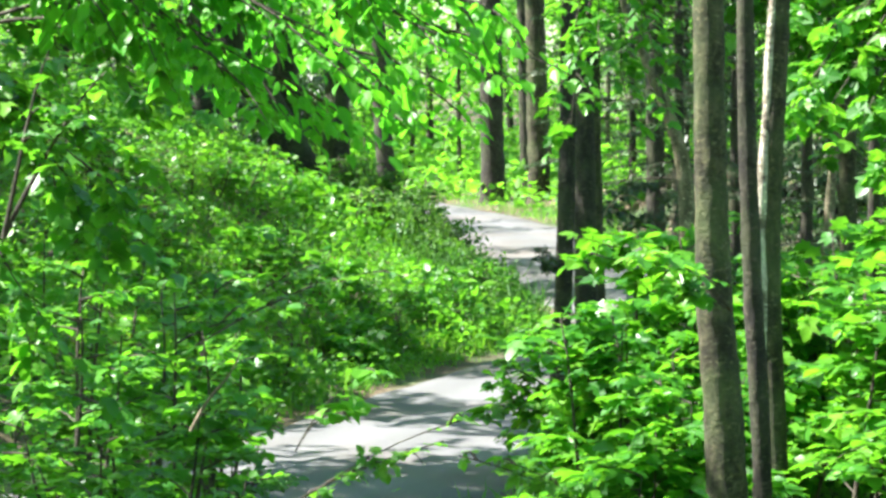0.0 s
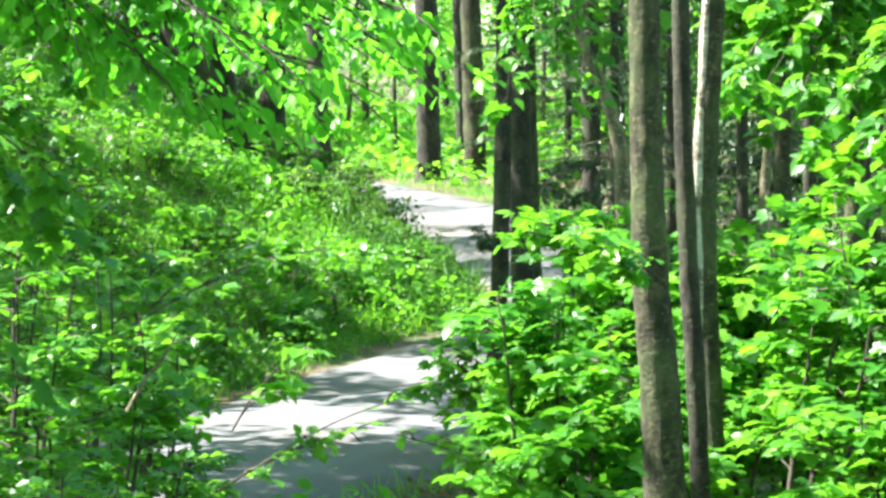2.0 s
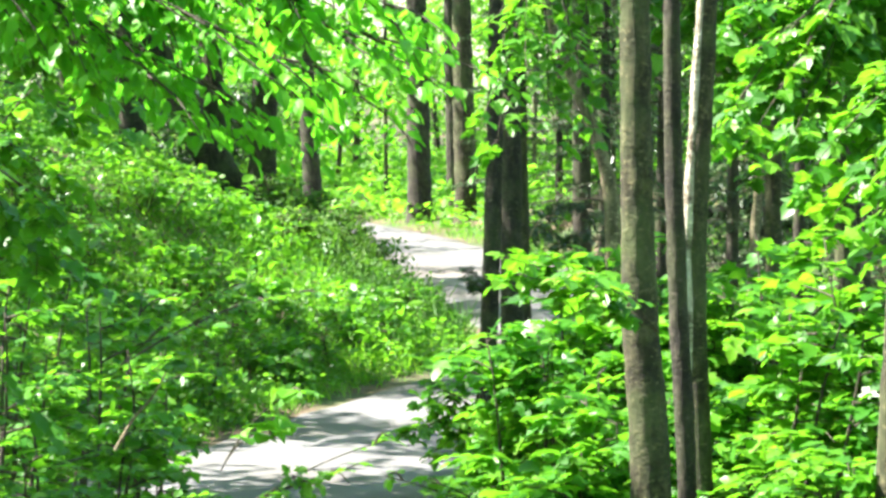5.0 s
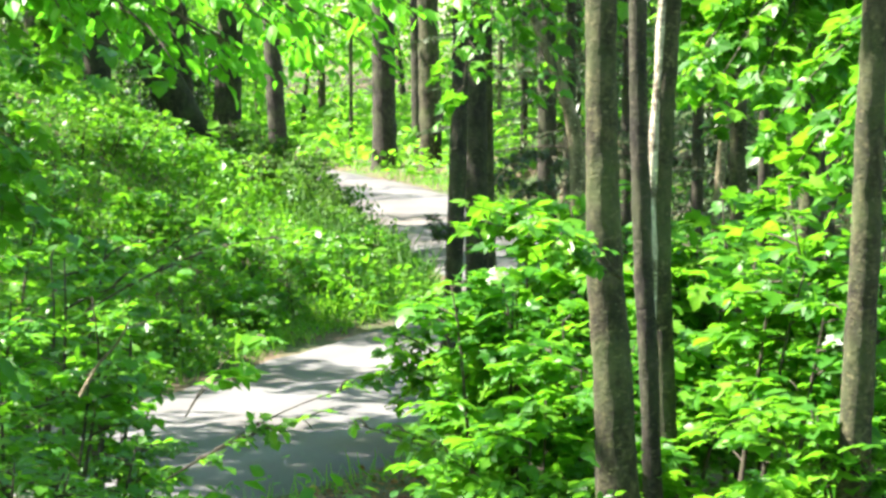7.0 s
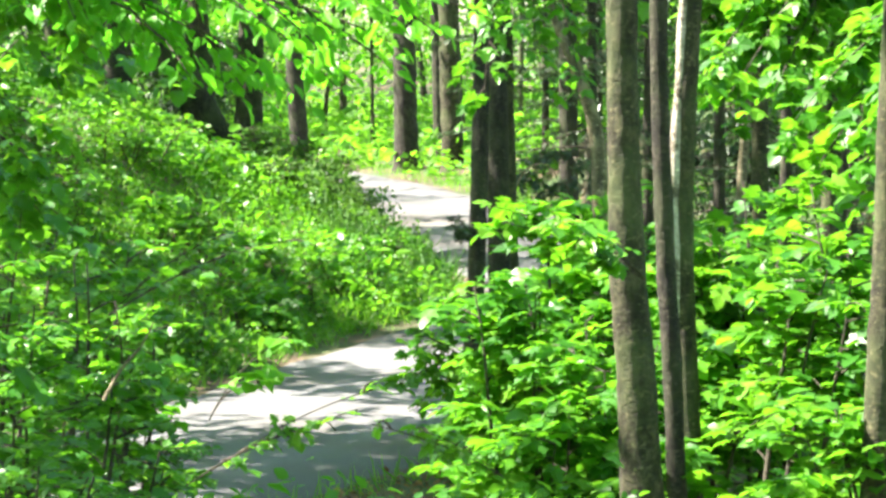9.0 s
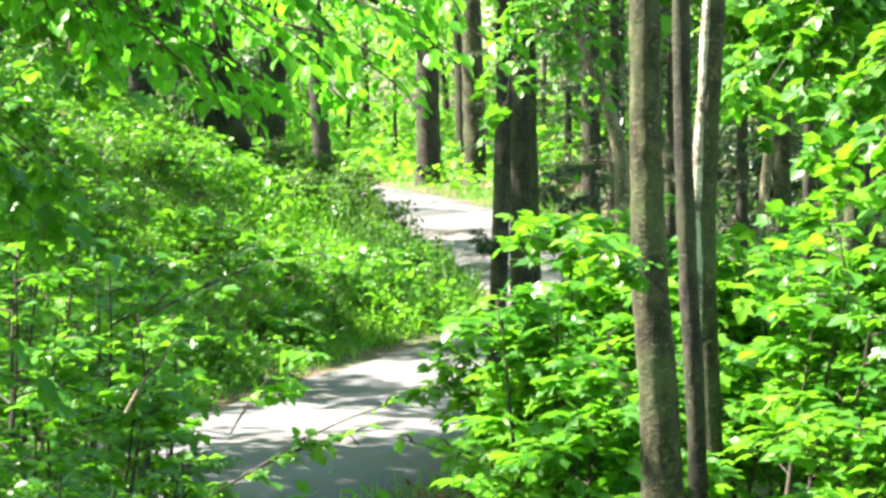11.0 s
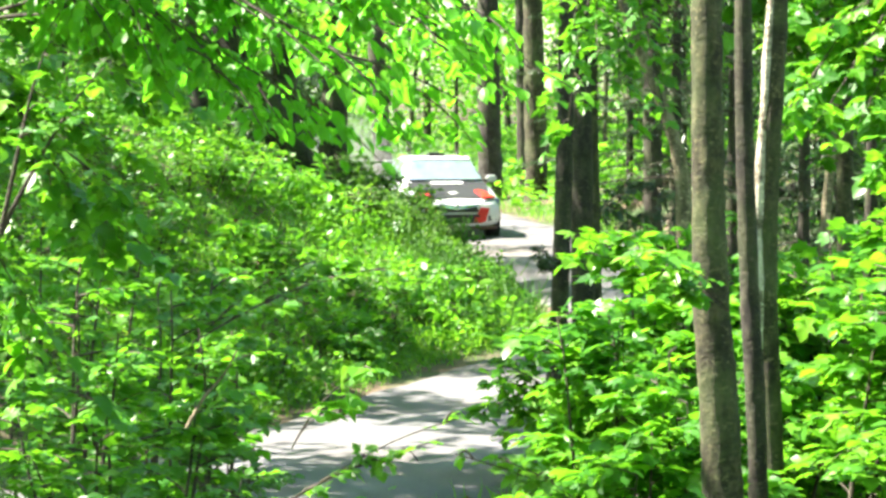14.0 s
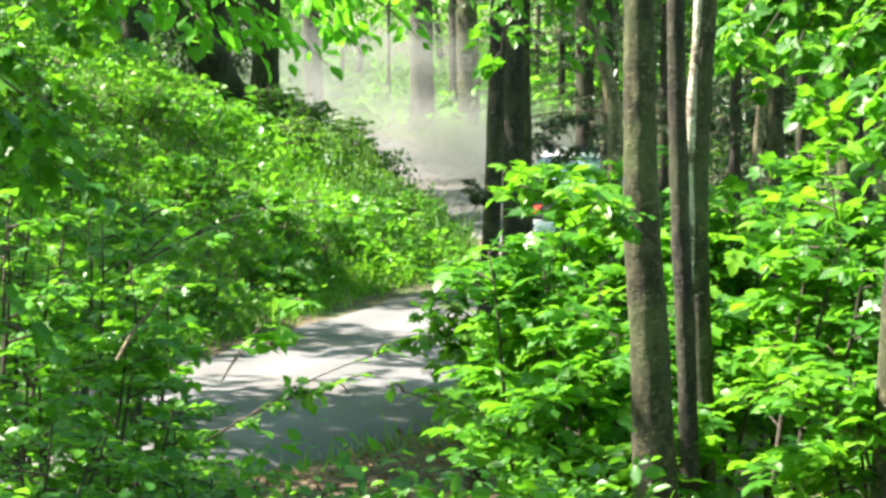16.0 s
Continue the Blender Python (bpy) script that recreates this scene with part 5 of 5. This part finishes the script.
# seconds and distance along y, from behind the bank out through the bend, with the slide's extra turn
CAR_RUN = ((0.0, 147, 0), (4.0, 140, 0), (8.0, 131, 0), (10.0, 123, 0), (11.5, 112, 0), (12.4, 98, 0), (13.0, 86, 0), (13.25, 79.5, 0), (13.5, 73.8, -4), (13.8, 67, -4), (14.1, 61.4, 0), (14.4, 58.3, -3),
           (14.7, 55.0, 2), (15.0, 50.6, 4), (15.3, 47.8, 0), (15.7, 44.5, 0), (16.0, 42.3, 0))


def car_rows():
    order = np.argsort(CENTRE[:, 1])
    cx = lambda y: float(np.interp(y, CENTRE[order, 1], CENTRE[order, 0]))
    rows, spins, rolled, last = [], [], 0.0, None
    for t, y, extra in CAR_RUN:
        x = cx(y) - (0.40 + 0.66 * float(step(57.8, 61.5, y)) - 0.8 * float(step(63, 71, y))) * float(step(49.5, 55, y)) - 0.5 * (1 - float(step(46.5, 50.5, y)))
        dx, dy = cx(y - 1.5) - cx(y + 1.5), -3.0
        turn = math.degrees(math.atan2(-dx, dy)) % 360 + extra
        if last:
            rolled += math.hypot(x - last[0], y - last[1]) / 0.32
        last = (x, y)
        pitch = math.degrees(math.atan2(0.011 * dy, math.hypot(dx, dy)))
        rows.append((t, pose(x, y, float(road_z(y)) + 0.035, 0, 0, turn) @ pose(0, 0, 0, pitch, 0, 0)))
        spins.append((t, rolled))
    return rows, spins


# ---- dust thrown up by the car ----
def dust_material():
    m, nt, bsdf, out = material("road_dust")
    nt.links.new(ramp(nt, noise_tex(nt, 1.2, 3.0), [(0.3, (0.40, 0.41, 0.385)), (0.7, (0.50, 0.50, 0.47))]), bsdf.inputs["Base Color"])
    bsdf.inputs["Roughness"].default_value = 1.0
    bsdf.inputs["Specular IOR Level"].default_value = 0.0
    tr = node(nt, "ShaderNodeBsdfTranslucent", Color=(0.45, 0.455, 0.425, 1))
    mx = node(nt, "ShaderNodeMixShader", Fac=0.5)
    nt.links.new(bsdf.outputs[0], mx.inputs[1])
    nt.links.new(tr.outputs[0], mx.inputs[2])
    nt.links.new(mx.outputs[0], out.inputs[0])
    return m


DUST = dust_material()
PUFFS = []


def dust():
    meshes = []
    for k in range(3):
        n = 20000
        p = RNG.normal(0, 0.5, (n, 3)) * np.array([1, 1, 0.62])
        meshes.append(leaf_mesh("grains", "speck", p, RNG.normal(0, 1, (n, 3)), RNG.normal(0, 1, (n, 3)), RNG.uniform(0.006, 0.0115, n), DUST))
    order = np.argsort(CENTRE[:, 1])
    for k in range(52):
        y = 80 - 30 * (k / 51) ** 0.75
        x = float(np.interp(y, CENTRE[order, 1], CENTRE[order, 0])) + RNG.normal(0, 0.7)
        born = float(np.interp(-y + 1.2, [-r[1] for r in CAR_RUN], [r[0] for r in CAR_RUN]))
        puff = tagged(new("dust_puff", meshes[k % 3]), "drifting puff of pale road dust", "dust", "dust behind the car", "stuff")
        g = float(road_z(y))
        PUFFS.append((puff, x, y, g, born, RNG.uniform(0.3, 2.0 if y > 62 else 1.2), RNG.uniform(0.5, 1.4)))


dust()


def motions():
    def sway(t, droop):
        return (t, pose(*BEECH_FOOT, 0, droop, 0))

    walk(BEECH, [sway(0.0, 0.5), sway(1.5, 3.2), sway(3.5, 1.8), sway(7.0, -2.7), sway(11.0, -0.2), sway(12.5, -0.5), sway(14.5, 1.6), sway(16.0, -1.8)])
    walk(MAPLE, [(t, pose(*MAPLE_FOOT, 0, d, 0)) for t, d in ((0.0, 0.2), (1.5, 0.9), (3.5, 0.4), (5.2, -0.5), (7.0, -0.6), (8.5, 0.2), (11.0, 0.0), (12.5, -0.2), (14.5, 0.7), (16.0, -0.4))])
    walk(LOW_BEECH, [(t, pose(*LOW_BEECH_FOOT, 0, d, 0)) for t, d in ((0.0, 0.2), (1.5, 1.6), (3.5, 0.8), (7.0, -3.4), (11.0, -2.4), (12.5, -2.6), (14.5, -0.6), (16.0, -3.6))])
    rows, spins = car_rows()
    walk(CAR, rows)
    for wheel, at in WHEELS:
        # a slow turn of the wheels, as far as their spokes can be told
        walk(wheel, [(t, pose(*at, -math.degrees(r) % 60 if i % 2 else 0, 0, 0)) for i, (t, r) in enumerate(spins)])
    for puff, x, y, g, born, rise, drift in PUFFS:
        walk(puff, [(0.0, pose(x, y, g - 2.6)), (born, pose(x, y, g - 2.6)), (born + 0.35, pose(x - 0.1, y, g + rise * 0.6, 0, 0, 20)),
                    (born + 1.0, pose(x - 0.2 * drift, y + 0.2, g + rise, 0, 0, 45)), (18.0, pose(x - 0.5 * drift, y + 0.8, g + rise * 1.35 + 0.2, 0, 0, 80))])


motions()
